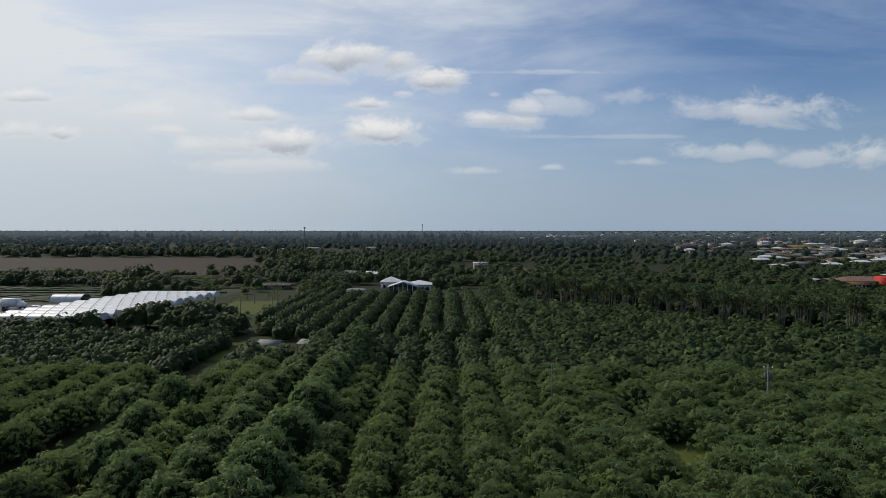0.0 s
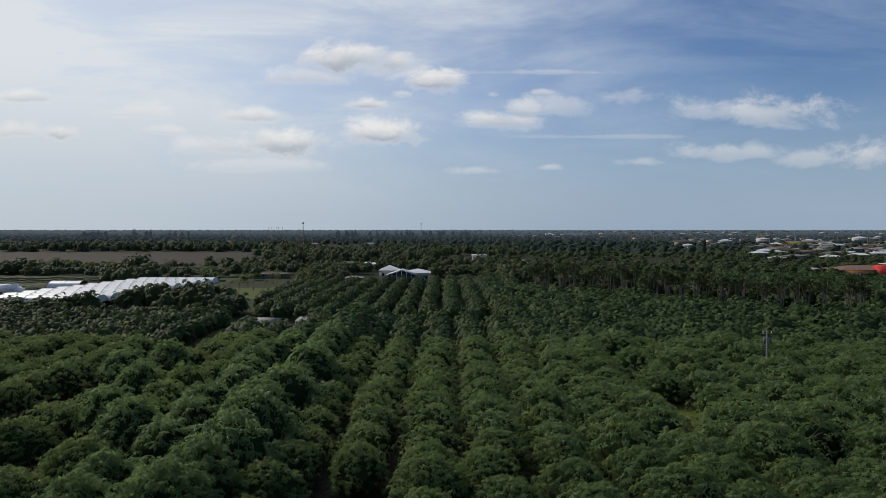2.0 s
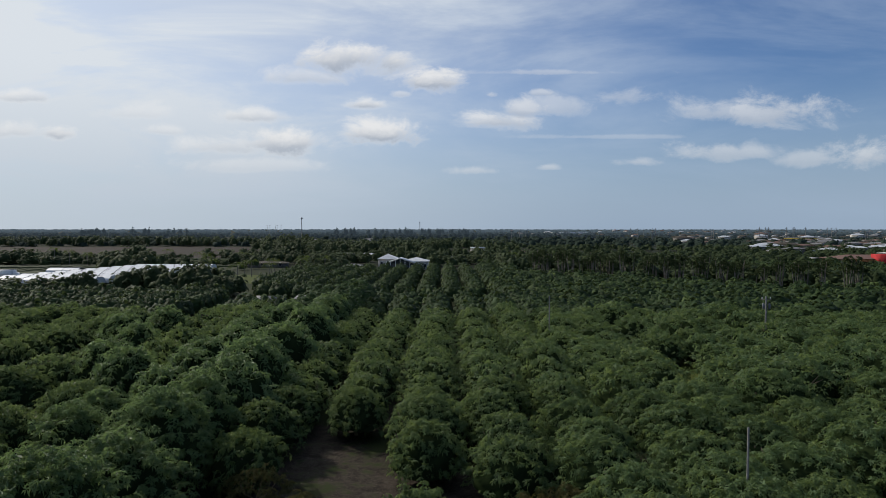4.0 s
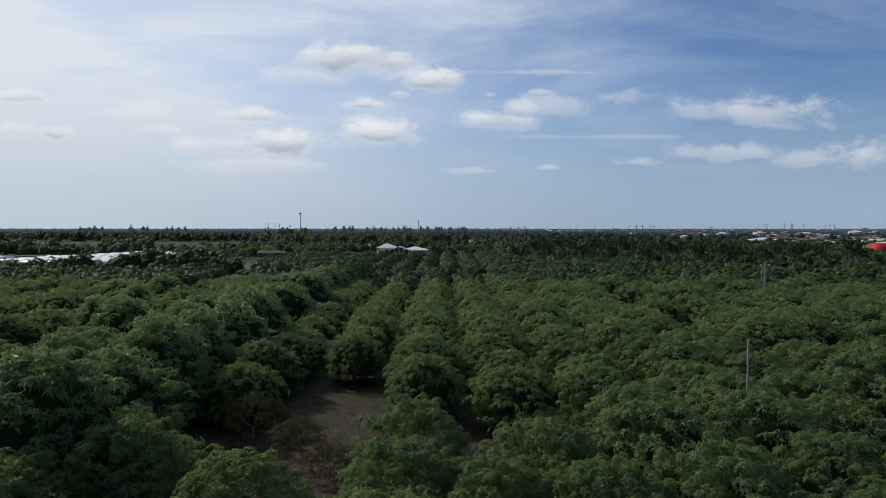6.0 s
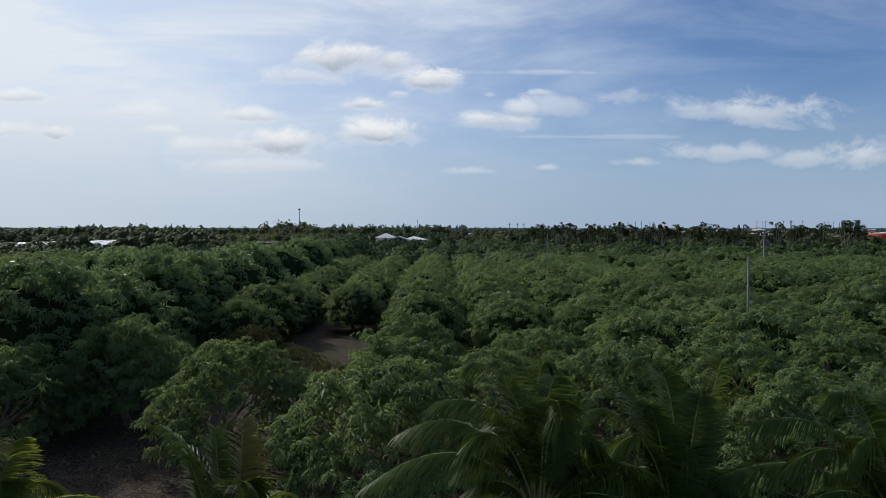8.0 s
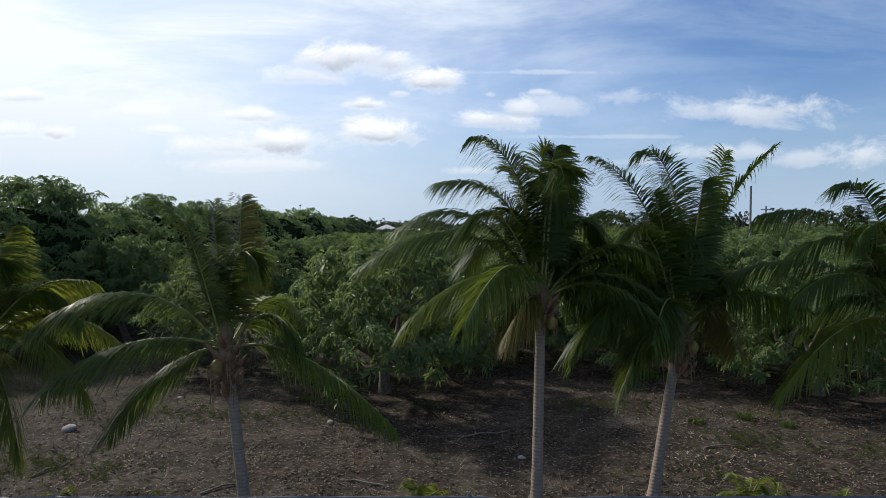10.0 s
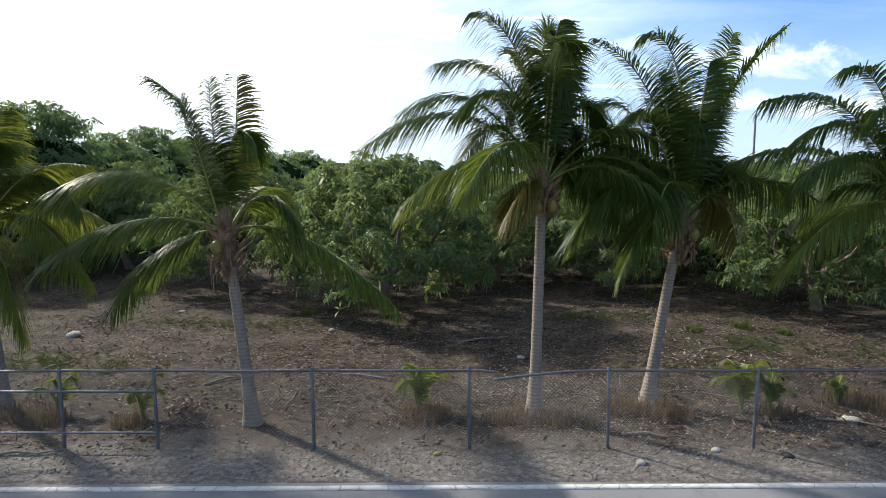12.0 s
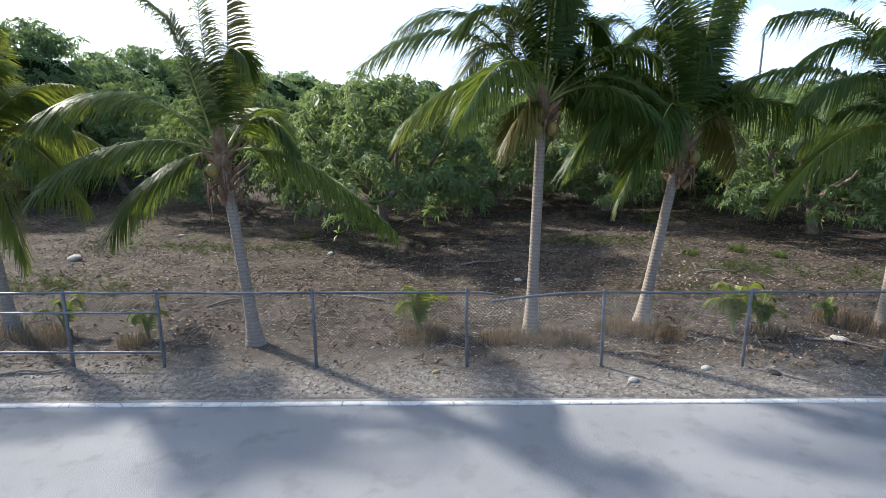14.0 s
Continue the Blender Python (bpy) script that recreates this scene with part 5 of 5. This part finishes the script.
def main_house():
    ob = thing("farmhouse", "pale low house with white metal roofs and a glazed gable", "house", (-19.0, 270, 0))
    part("wall", Shape().box(-10.5, -2.5, 3, 12, -0.2, 4.4), STUCCO, ob)
    part("roof", hip_roof(-10.5, -2.5, 3, 12, 4.4, 2.2), WHITE_ROOF, ob, "white metal hipped roof")
    wing = part("wing", Shape().box(1.5, 11.5, 0, 10, -0.2, 3.5), STUCCO, ob, "single-storey wing")
    part("roof", hip_roof(1.0, 11.5, 0, 10, 3.5, 1.7), WHITE_ROOF, wing, "white metal hipped roof")
    porch = part("porch", gable_roof(-6.5, 6.0, -5.0, 3.0, 3.0, 2.2), WHITE_ROOF, ob, "open white gable over a screened porch")
    m = Shape().box(-6.3, 5.8, -4.7, -4.5, 0, 2.9).add([(-6.2, -4.6, 2.9), (5.7, -4.6, 2.9), (-0.25, -4.6, 4.9)], [(0, 1, 2)])
    part("screen", m, DARK, porch, "dark insect screen")
    for k in range(7):
        px = -6.4 + k * 2.05
        part("column", Shape().box(px - 0.1, px + 0.1, -4.85, -4.65, 0, 3.0 + 2.1 * (1 - abs(px + 0.25) / 6.5)), WHITE_PAINT, porch)
    for px in (-9, -6.5, -4):
        opening(ob, "window", px, 2.0, 3.4, 1.1, 3)
    for px in (8.0, 10.2):
        opening(ob, "window", px, 1.2, 2.6, 1.2, 0)


main_house()
house(-38.5, 259, 7, 5, 2.4, 0.9, 0, GREY_ROOF, STUCCO, "small grey-roofed outbuilding at the hedge ends")
house(-56, 352, 15, 9, 2.6, 1.5, 8, GREY_ROOF, STUCCO, "pale bungalow with grey hipped roof among trees", 5)
house(-44, 350, 12, 8, 2.6, 1.4, -5, WHITE_ROOF, STUCCO, "white-walled bungalow with pale roof among trees", 4)
house(-82, 288, 17, 8, 1.8, 1.1, 4, DULL_ROOF, DULL_WALL, "long low shed with a dull brown roof", 4)
house(43, 372, 15, 9, 3.0, 1.6, -12, TILE_ROOF, STUCCO, "brown-roofed house beside a dirt yard", 4)
house(107, 138, 12, 10, 2.8, 1.2, 12, TILE_ROOF, STUCCO, "terracotta-roofed house at the orchard's edge", 3)


def garage():
    ob = thing("garage", "pale two-door garage building with a flat roof", "building", (22, 414, 0))
    part("wall", Shape().box(-4.8, 4.8, 0, 8, -0.2, 4.6), STUCCO, ob)
    part("roof", Shape().box(-5.1, 5.1, -0.3, 8.3, 4.6, 5.1), WHITE_ROOF, ob)
    for px in (-2.2, 2.2):
        # Solid panel; the dimness inside the doorway is its dark colour.
        part("garage_door", Shape().box(px - 1.7, px + 1.7, -0.08, 0.05, 0, 3.2), DARK, ob, "panel coloured dark for the open garage doorway")


def shed(x, y, w, d, h, turn, label):
    ob = thing("shed", label, "shed", (x, y, 0), turn)
    for px in (-w / 2, w / 2):
        for py in (-d / 2, d / 2):
            part("post", Shape().box(px - 0.06, px + 0.06, py - 0.06, py + 0.06, -0.1, h), GALV, ob)
    r = gable_roof(-w / 2, w / 2, -d / 2, d / 2, h, 0.7, 0.2, 0.06)
    part("roof", r, GREY_ROOF, ob)


garage()
shed(-31.0, 141, 4.6, 5, 2.3, 75, "open grey metal shed at the orchard's end")
shed(-40.5, 142, 6, 5.5, 2.0, 80, "low open shed with a dull metal roof")
shed(178, 300, 7, 6, 3.2, 0, "white pointed canopy on posts")


def red_building():
    ob = thing("red_building", "low building with terracotta roofs and red entrance", "building", (199, 285, 0))
    part("wall", Shape().box(-18, 6, 0, 14, -0.2, 3.8), ORANGE_WALL, ob, "orange stucco wall")
    part("roof", hip_roof(-18, 6, 0, 14, 3.8, 1.9, 1.0), TILE_ROOF, ob, "terracotta hipped roof")
    part("entrance", Shape().box(-3, 5, -5, 2, -0.2, 6.2), RED_WALL, ob, "bright red entrance block")
    part("wing", Shape().box(6, 40, -4, 12, -0.2, 4.0), ORANGE_WALL, ob, "orange stucco wing")
    part("wing_roof", hip_roof(6, 40, -4, 12, 4.0, 2.0, 1.0), TILE_ROOF, ob, "terracotta hipped roof")
    part("cupola", hip_roof(6, 14, 4, 10, 6.2, 0.9), STUCCO, ob, "pale raised roof")
    for k in range(5):
        opening(ob, "window", -15 + 2.0 * k, 1.0, 2.4, 1.2, 0)


red_building()


# ---- greenhouses ----
def hoop(width, x0, x1, eave, rise, y, thick=0.05):
    """One arched span whose axis runs along x."""
    a = np.linspace(0, np.pi, 13)
    out = np.stack([y - width / 2 * np.cos(a), eave + rise * np.sin(a) ** 0.8], 1)
    v, n = [], len(a)
    for x in np.linspace(x0, x1, 9):
        sag = 0.0
        v += [(x, p[0], p[1] + sag) for p in out] + [(x, p[0], p[1] - thick) for p in out]
    f = []
    for i in range(8):
        for k in range(n - 1):
            b, c = i * 2 * n + k, (i + 1) * 2 * n + k
            f += [(b, b + 1, c + 1, c), (b + n, c + n, c + n + 1, b + n + 1)]
    return Shape().add(v, f)


def greenhouse():
    ob = thing("greenhouse", "large white multi-span plastic greenhouse with arched roofs", "greenhouse")
    n, w = 11, 6.0
    for i in range(n):
        y = 172.0 + w * i
        x1 = -96.0 + 0.95 * i
        x0 = -128.0 + 1.3 * i
        span = part("span", hoop(w, x0, x1, 2.8, 1.9, y), FILM, ob, "white plastic film arch", True)
        for x in np.linspace(x0, x1, 9):
            a = np.linspace(0, np.pi, 11)
            part("hoop", Shape().tube(np.stack([np.full(11, x), y - w / 2 * np.cos(a), 2.84 + 1.9 * np.sin(a) ** 0.8], 1), 0.07, 5), GALV, span)
        for x in (x1, x1 - 6, x0):
            part("post", Shape().tube([(x, y - w / 2, -0.1), (x, y - w / 2, 2.9)], 0.09, 6), GALV, ob)
        a = np.linspace(0, np.pi, 13)
        fan = [(x1 + 0.02, y - w / 2 * math.cos(t), 2.78 + 1.9 * math.sin(t) ** 0.8) for t in a] + [(x1 + 0.02, y, 2.75)]
        part("gable_sheet", Shape().add(fan, [(k, k + 1, 13) for k in range(12)]), FILM, ob)
        part("end_sheet", Shape().box(x0 - 0.03, x0, y - w / 2, y + w / 2, 0.4, 2.7), FILM, ob)
    part("front_sheet", Shape().box(-128, -96, 168.9, 168.96, 0.2, 2.75), FILM, ob, "white side sheet")


greenhouse()
tunnel = thing("tunnel_greenhouse", "single white hoop tunnel beside the yard", "greenhouse")
part("cover", hoop(7.0, -151, -139, 0.3, 2.7, 237), FILM, tunnel, smooth=True)
for k in (-151, -145, -139):
    a = np.linspace(0, np.pi, 11)
    part("hoop", Shape().tube(np.stack([np.full(11, float(k)), 237 - 3.5 * np.cos(a), 0.34 + 2.7 * np.sin(a) ** 0.8], 1), 0.06, 5), GALV, tunnel)


def box_truck(x, y, turn):
    ob = thing("box_truck", "white box truck parked on the yard", "truck", (x, y, 0), turn)
    part("cargo_box", Shape().box(-4.5, 1.8, -1.2, 1.2, 0.9, 3.6), WHITE_PAINT, ob)
    part("cab", Shape().box(1.95, 3.9, -1.1, 1.1, 0.6, 2.1).add([(1.95, -1.05, 2.1), (3.2, -1.05, 2.1), (3.2, 1.05, 2.1), (1.95, 1.05, 2.1), (1.95, -0.95, 2.8), (2.7, -0.95, 2.8), (2.7, 0.95, 2.8), (1.95, 0.95, 2.8)], [(0, 1, 5, 4), (1, 2, 6, 5), (2, 3, 7, 6), (4, 5, 6, 7)]), WHITE_PAINT, ob)
    for px in (-3.0, 2.9):
        for py in (-1.05, 1.05):
            part("wheel", Shape().tube([(px, py - 0.15, 0.48), (px, py + 0.15, 0.48)], 0.48, 14), RUBBER, ob)


def parked_car(x, y, turn, paint, label):
    ob = thing("car", label, "car", (x, y, 0), turn, "vehicles parked on the yard")
    side = [(-2.2, 0.4), (2.2, 0.4), (2.2, 0.85), (1.3, 0.98), (0.7, 1.48), (-1.2, 1.5), (-1.9, 1.0), (-2.2, 0.9)]
    n = len(side)
    v = [(p, -0.85, q) for p, q in side] + [(p, 0.85, q) for p, q in side]
    s = Shape().add(v, [(k, (k + 1) % n, n + (k + 1) % n, n + k) for k in range(n)])
    for o in (0, n):
        s.add(v, [(o, o + k, o + k + 1) for k in range(1, n - 1)])
    part("body", s, paint, ob)
    for px in (-1.35, 1.35):
        for py in (-0.8, 0.8):
            part("wheel", Shape().tube([(px, py - 0.1, 0.33), (px, py + 0.1, 0.33)], 0.33, 12), RUBBER, ob)


box_truck(-152, 216, 0)
parked_car(-143, 214, 10, WHITE_PAINT, "white car parked by the tunnel")
parked_car(-147, 207, -8, DARK, "dark car parked on the yard")
parked_car(-141, 205, 4, STUCCO, "beige pickup-sized car beside the greenhouse")
house(-172, 222, 8, 6, 2.6, 1.2, 0, FILM, STUCCO, "white site office beside the truck", 2)

# ---- town in the distance ----
rng = np.random.default_rng(88)
for i in range(170):
    y = rng.uniform(620, 1200) if i < 90 else rng.uniform(1200, 2600)
    x = rng.uniform(0.36, 0.72) * y if i < 90 else rng.uniform(0.10, 0.72) * y
    size = rng.uniform(0.55, 0.95) * (1.6 if rng.uniform() < 0.12 else 1.0) * (1.0 + y / 3000)
    house(x, y, 9.0 * size, 7.0 * size, 2.9 * size, 1.3 * size, rng.uniform(-25, 25),
          (DULL_ROOF, TILE_ROOF, GREY_ROOF, WHITE_ROOF, DULL_ROOF)[i % 5], (STUCCO, DULL_WALL)[i % 2], ("distant brown-roofed suburban house", "distant terracotta-roofed suburban house", "distant grey-roofed suburban house", "distant white-roofed suburban house", "distant brown-roofed suburban house")[i % 5], 2 if y < 800 else 0, "suburban houses")
for i in range(80):
    y = rng.uniform(430, 760)
    x = rng.uniform(0.50, 0.74) * y
    size = rng.uniform(0.75, 1.15)
    house(x, y, 12.0 * size, 8.0 * size, 3.0 * size, 1.4 * size, rng.uniform(-30, 30), (GREY_ROOF, TILE_ROOF, WHITE_ROOF, GREY_ROOF, DULL_ROOF)[i % 5], (STUCCO, DULL_WALL)[i % 2],
          ("grey-roofed suburban house among trees", "terracotta-roofed suburban house among trees", "white-roofed suburban house among trees", "grey-roofed suburban house among trees", "brown-roofed suburban house among trees")[i % 5], 2, "suburban houses")
house(490, 850, 60, 12, 4, 0.6, 0, GREY_ROOF, YELLOW_WALL, "long low yellow-walled building in the town", 0)
house(330, 1700, 120, 20, 5, 0.5, 0, WHITE_ROOF, WHITE_PAINT, "long white warehouse on the horizon", 0)
for x, y, w in ((-190, 720, 14), (-165, 760, 18), (-95, 770, 16), (-420, 760, 12), (-230, 770, 9)):
    house(x, y, w, 9, 3, 1.5, 5, GREY_ROOF, STUCCO, "distant farm building with a pale roof", 0, "distant farm buildings")


# ---- palms on the far lawn ----
def far_palm(seed):
    ob = thing("garden_palm", "green palm standing on the far lawn", "palm tree", group="palms by the lawn")
    r = np.random.default_rng(seed)
    h = r.uniform(4.5, 6.5)
    part("trunk", palm_trunk(h, (r.uniform(-0.4, 0.4), 0), seed=seed), PALE_BARK, ob, smooth=True)
    s = Shape()
    for k in range(15):
        a, e = k * 2.4, r.uniform(-0.1, 1.2)
        o = np.array((math.cos(a), math.sin(a), 0))
        heart = np.array((0.0, 0, h))
        stalk, leaf = frond_shape((heart, heart + o * 1.4 + (0, 0, e + 0.8), heart + o * 2.7 + (0, 0, e - 0.9)), 16, 0.9, seed * 20 + k)
        v, f = leaf.arrays()
        s.add(v, f)
    part("crown", s, PALM_LEAF, ob)
    return ob


garden = [far_palm(300 + i) for i in range(2)]
rng = np.random.default_rng(99)
for x, y in ((-66, 196), (-58, 204), (-62, 222), (-72, 232), (-54, 236), (-49, 248), (-80, 246), (-70, 252), (-90, 240), (-96, 252), (-104, 262), (-60, 262), (-178, 294), (-172, 297), (-168, 291), (-163, 296), (-158, 292), (-150, 297), (-186, 296), (-134, 300), (-120, 330), (-106, 322), (-98, 312), (40, 250), (48, 262), (56, 246), (30, 270)):
    copy_thing(garden[rng.integers(2)], placed(x + rng.uniform(-1, 1), y, 0, rng.uniform(0, 360), rng.uniform(0.85, 1.15), rng.uniform(0.8, 1.4)))
for ob in garden:
    for o in (*ob.children_recursive, ob):
        bpy.data.objects.remove(o)


# ---- along the fence: tufts, seedlings, stones, litter ----
def blades(count, height, spread, width, seed, bend=0.5):
    r = np.random.default_rng(seed)
    s = Shape()
    for _ in range(count):
        a, b = r.uniform(0, 6.3), r.uniform(0, 6.3)
        c = np.array((math.cos(a), math.sin(a), 0)) * spread * math.sqrt(r.uniform()) * 0.6
        o = np.array((math.cos(b), math.sin(b), 0))
        h = height * r.uniform(0.5, 1.1)
        m = c + o * h * 0.22 * bend + (0, 0, h * 0.6)
        t = c + o * h * r.uniform(0.4, 1.0) * bend + (0, 0, h * r.uniform(0.6, 1.0))
        w = np.array((-o[1], o[0], 0)) * width
        s.add([c - w, c + w, m + w * 0.8, m - w * 0.8, t], [(0, 1, 2, 3)]).add([m - w * 0.8, m + w * 0.8, t], [(0, 1, 2)])
    return s


def grass_tuft(x, y, size, seed, dry=True):
    ob = thing("grass_tuft", "dry brown grass tuft by the fence" if dry else "green weed tuft on bare soil", "grass", (x, y, -0.02), group="grass tufts")
    part("foliage", blades(190, 0.34 * size, 0.62 * size, 0.007, seed, 0.7), DRY_GRASS if dry else GREEN_GRASS, ob)


TUFTS = [
    (-7.9, 10.55, 1.1), (-7.2, 10.5, 1.0), (-6.8, 10.3, 0.9), (-5.35, 10.2, 0.8), (-0.45, 10.5, 1.1), (-0.2, 10.7, 0.9), (0.9, 10.4, 0.8),
    (1.35, 10.45, 1.0), (1.9, 10.35, 0.9), (2.4, 10.3, 0.8), (3.2, 10.9, 1.0), (3.7, 10.7, 1.1), (4.1, 10.6, 0.8), (5.9, 10.6, 0.9), (7.6, 11.3, 1.2), (7.9, 10.9, 1.0),
]
for i, (x, y, k) in enumerate(TUFTS):
    grass_tuft(x, y, k, 400 + i)
for i, (x, y, k) in enumerate(((7.3, 21.6, 0.8), (8.0, 21.9, 0.7), (8.4, 17.2, 0.7), (6.9, 16.8, 0.6), (-4.2, 19.0, 0.6), (10.2, 13.4, 0.6), (9.2, 16.5, 0.6))):
    grass_tuft(x, y, k, 450 + i, False)


def seedling(x, y, height, seed, yellow=False):
    ob = thing("palm_seedling", "young palm with upright yellow-green leaves" if yellow else "young palm with feathered green leaves in dry grass", "plant", (x, y, 0), group="young palms by the fence")
    r = np.random.default_rng(seed)
    for k in range(8 if not yellow else 5):
        a = k * 2.4 + r.uniform(-0.3, 0.3)
        o = np.array((math.cos(a), math.sin(a), 0))
        far, rise = height * r.uniform(0.2, 0.55), height * r.uniform(0.75, 1.2)
        tip = o * far + (0, 0, rise * r.uniform(0.6, 0.95))
        stalk, leaf = frond_shape(((0, 0, 0), o * far * 0.25 + (0, 0, rise), tip), 22, 0.30 * height, seed * 30 + k, (0, 0))
        fr = part("leaf", leaf, PALM_YOUNG_LIT, ob)
        part("stalk", stalk, STALK, fr, smooth=True)
    return ob


seedling(-0.46, 10.75, 0.95, 1)
seedling(5.35, 10.8, 1.0, 2)
seedling(5.9, 10.9, 0.7, 3)
seedling(-6.85, 10.7, 0.75, 4, True)
seedling(-5.25, 10.45, 0.7, 5, True)
seedling(7.3, 11.2, 0.5, 6, True)


def rock(x, y, size, seed, label, material=STONE, name="stone", category="stone", stretch=(1, 0.7, 0.45)):
    r = np.random.default_rng(seed)
    v, f = BALLS[2]
    v = v * (1 + 0.18 * np.sin(v[:, :1] * 4 + seed) * np.cos(v[:, 1:2] * 5) + r.uniform(-0.08, 0.08, (len(v), 1))) * np.array(stretch) * size
    ob = single(name, Shape().add(v, f), material, label, category)
    ob.matrix_basis = pose(x, y, 0.25 * size * stretch[2], 0, 0, r.uniform(0, 180))


rock(-9.87, 16.2, 0.24, 1, "pale discarded slab lying on the soil")
rock(7.05, 10.35, 0.17, 2, "rounded pale stone near the fence")
rock(5.2, 9.0, 0.10, 3, "dark lump of broken asphalt on the shoulder", RUBBER)
rock(2.9, 8.75, 0.09, 4, "small grey stone on the shoulder")
rock(-0.1, 9.05, 0.07, 5, "small orange-brown husk on the shoulder", COCONUT)
rock(4.2, 9.2, 0.08, 6, "small grey stone near the fence post")
rock(-3.1, 16.8, 0.13, 7, "pale stone among leaf litter")
rock(-8.2, 19.2, 0.12, 8, "pale stone in the tree shade")
rock(1.8, 14.2, 0.10, 9, "pale stone on bare soil")
for i, (x, y, k, turn) in enumerate(((1.1, 15.8, 0.7, 20), (7.2, 10.1, 0.8, -25), (-6.4, 9.0, 0.6, 10), (-1.7, 12.8, 0.5, 160), (-4.4, 12.6, 0.6, 40), (6.9, 14.9, 0.6, 5), (3.4, 9.7, 0.5, -10), (-8.6, 13.5, 0.5, 70))):
    ob = single("fallen_branch", Shape().tube([(-k, 0, 0.02), (-0.2 * k, 0.06, 0.05), (0.4 * k, -0.03, 0.03), (k, 0.08, 0.03)], [0.025, 0.022, 0.016, 0.008], 6), PALE_BARK, "dry fallen branch on the ground", "branch", smooth=True)
    ob.matrix_basis = pose(x, y, 0.0, 0, 0, turn)

rng = np.random.default_rng(7)
n = 90000
px, py = rng.uniform(-24, 24, n), 9.3 + 27 * rng.uniform(0, 1, n) ** 1.2
drift = np.array([noise.noise(Vector((a * 0.55, b * 0.55, 4.0))) + 0.6 * noise.noise(Vector((a * 1.9, b * 1.9, 7.0))) for a, b in zip(px, py)])
keep = drift + rng.uniform(-0.55, 0.55, n) > 0.0
px, py = px[keep], py[keep]
n = len(px)
p = np.stack([px, py, np.full(n, 0.010) + rng.uniform(0, 0.025, n)], 1)
tilt = rng.normal(size=(n, 3)) * 0.4 + np.array((0, 0, 1))
v, f = sprays(p, tilt, 1, 0.14, 0.044, rng, 0.0, (-0.1, 0.35))
single("leaf_litter", (v, f), LITTER, "scattered dry leaves on the soil", "leaves", kind="stuff")
n = 6500
px, py = rng.uniform(-14, 14, n), 8.3 + np.abs(rng.normal(size=n)) * 0.9
v0 = np.array(((1, 0, 0), (-1, 0, 0), (0, 1, 0), (0, -1, 0), (0, 0, 1), (0, 0, -1)), float)
f0 = np.array(((0, 2, 4), (2, 1, 4), (1, 3, 4), (3, 0, 4), (2, 0, 5), (1, 2, 5), (3, 1, 5), (0, 3, 5)))
sizes = rng.uniform(0.006, 0.020, n) * rng.uniform(0.6, 1.3, n)
V = (v0[None] * rng.uniform(0.7, 1.3, (n, 1, 3)) * sizes[:, None, None] + np.stack([px, py, sizes * 0.3], 1)[:, None]).reshape(-1, 3)
F = (f0[None] + np.arange(n)[:, None, None] * len(v0)).reshape(-1, 3)
n2 = 14000
cx, cy = rng.uniform(-18, 18, n2), 8.9 + 9.5 * rng.uniform(0, 1, n2) ** 1.5
chip = rng.uniform(0.008, 0.026, n2) * rng.uniform(0.6, 1.4, n2)
V2 = (v0[None] * rng.uniform(0.5, 1.4, (n2, 1, 3)) * np.array((1, 1, 0.5)) * chip[:, None, None] + np.stack([cx, cy, chip * 0.2], 1)[:, None]).reshape(-1, 3)
F = np.concatenate([F, (f0[None] + np.arange(n2)[:, None, None] * len(v0)).reshape(-1, 3) + len(V)])
V = np.concatenate([V, V2])
single("gravel", (V, F), CHIPS, "loose pale gravel and limestone chips on the soil", "gravel", kind="stuff")
n = 5000
px, py = rng.uniform(-26, 26, n), 11 + 30 * rng.uniform(0, 1, n)
keep = np.array([noise.noise(Vector((a * 0.35, b * 0.35, 1.0))) > 0.18 for a, b in zip(px, py)])
p = np.stack([px, py, np.full(n, 0.0)], 1)[keep]
clumped = [np.stack([rng.normal(cx, wx, k), rng.normal(cy, wy, k), np.zeros(k)], 1) for cx, cy, wx, wy, k in (
    (7.8, 15.4, 0.8, 0.45, 150), (4.6, 18.4, 1.3, 0.4, 200), (10.5, 14.6, 1.2, 0.5, 120), (6.0, 13.2, 1.6, 0.5, 80), (-6.5, 17.5, 2.0, 0.4, 260), (-9.0, 13.6, 1.5, 0.5, 260))]
p = np.concatenate([p, *clumped])
v, f = sprays(p, np.tile((0.0, 0.0, 1.0), (len(p), 1)), 6, 0.14, 0.012, rng, 0.1, (0.5, 1.3))
single("weeds", (v, f), GREEN_GRASS, "thin green weeds in patches on the soil", "grass", kind="stuff")
twigs = Shape()
for _ in range(650):
    a, k = rng.uniform(0, 3.14), rng.uniform(0.08, 0.35)
    c = np.array((rng.uniform(-16, 16), 9.4 + 14 * rng.uniform() ** 1.3, 0.015))
    d = np.array((math.cos(a), math.sin(a), rng.uniform(-0.02, 0.08))) * k
    twigs.tube([c - d, c + (0, 0, 0.01), c + d], [0.006, 0.005, 0.002], 3, caps=False)
single("twig_litter", twigs, PALE_BARK, "fine dry twigs scattered over the soil", "twigs", kind="stuff")
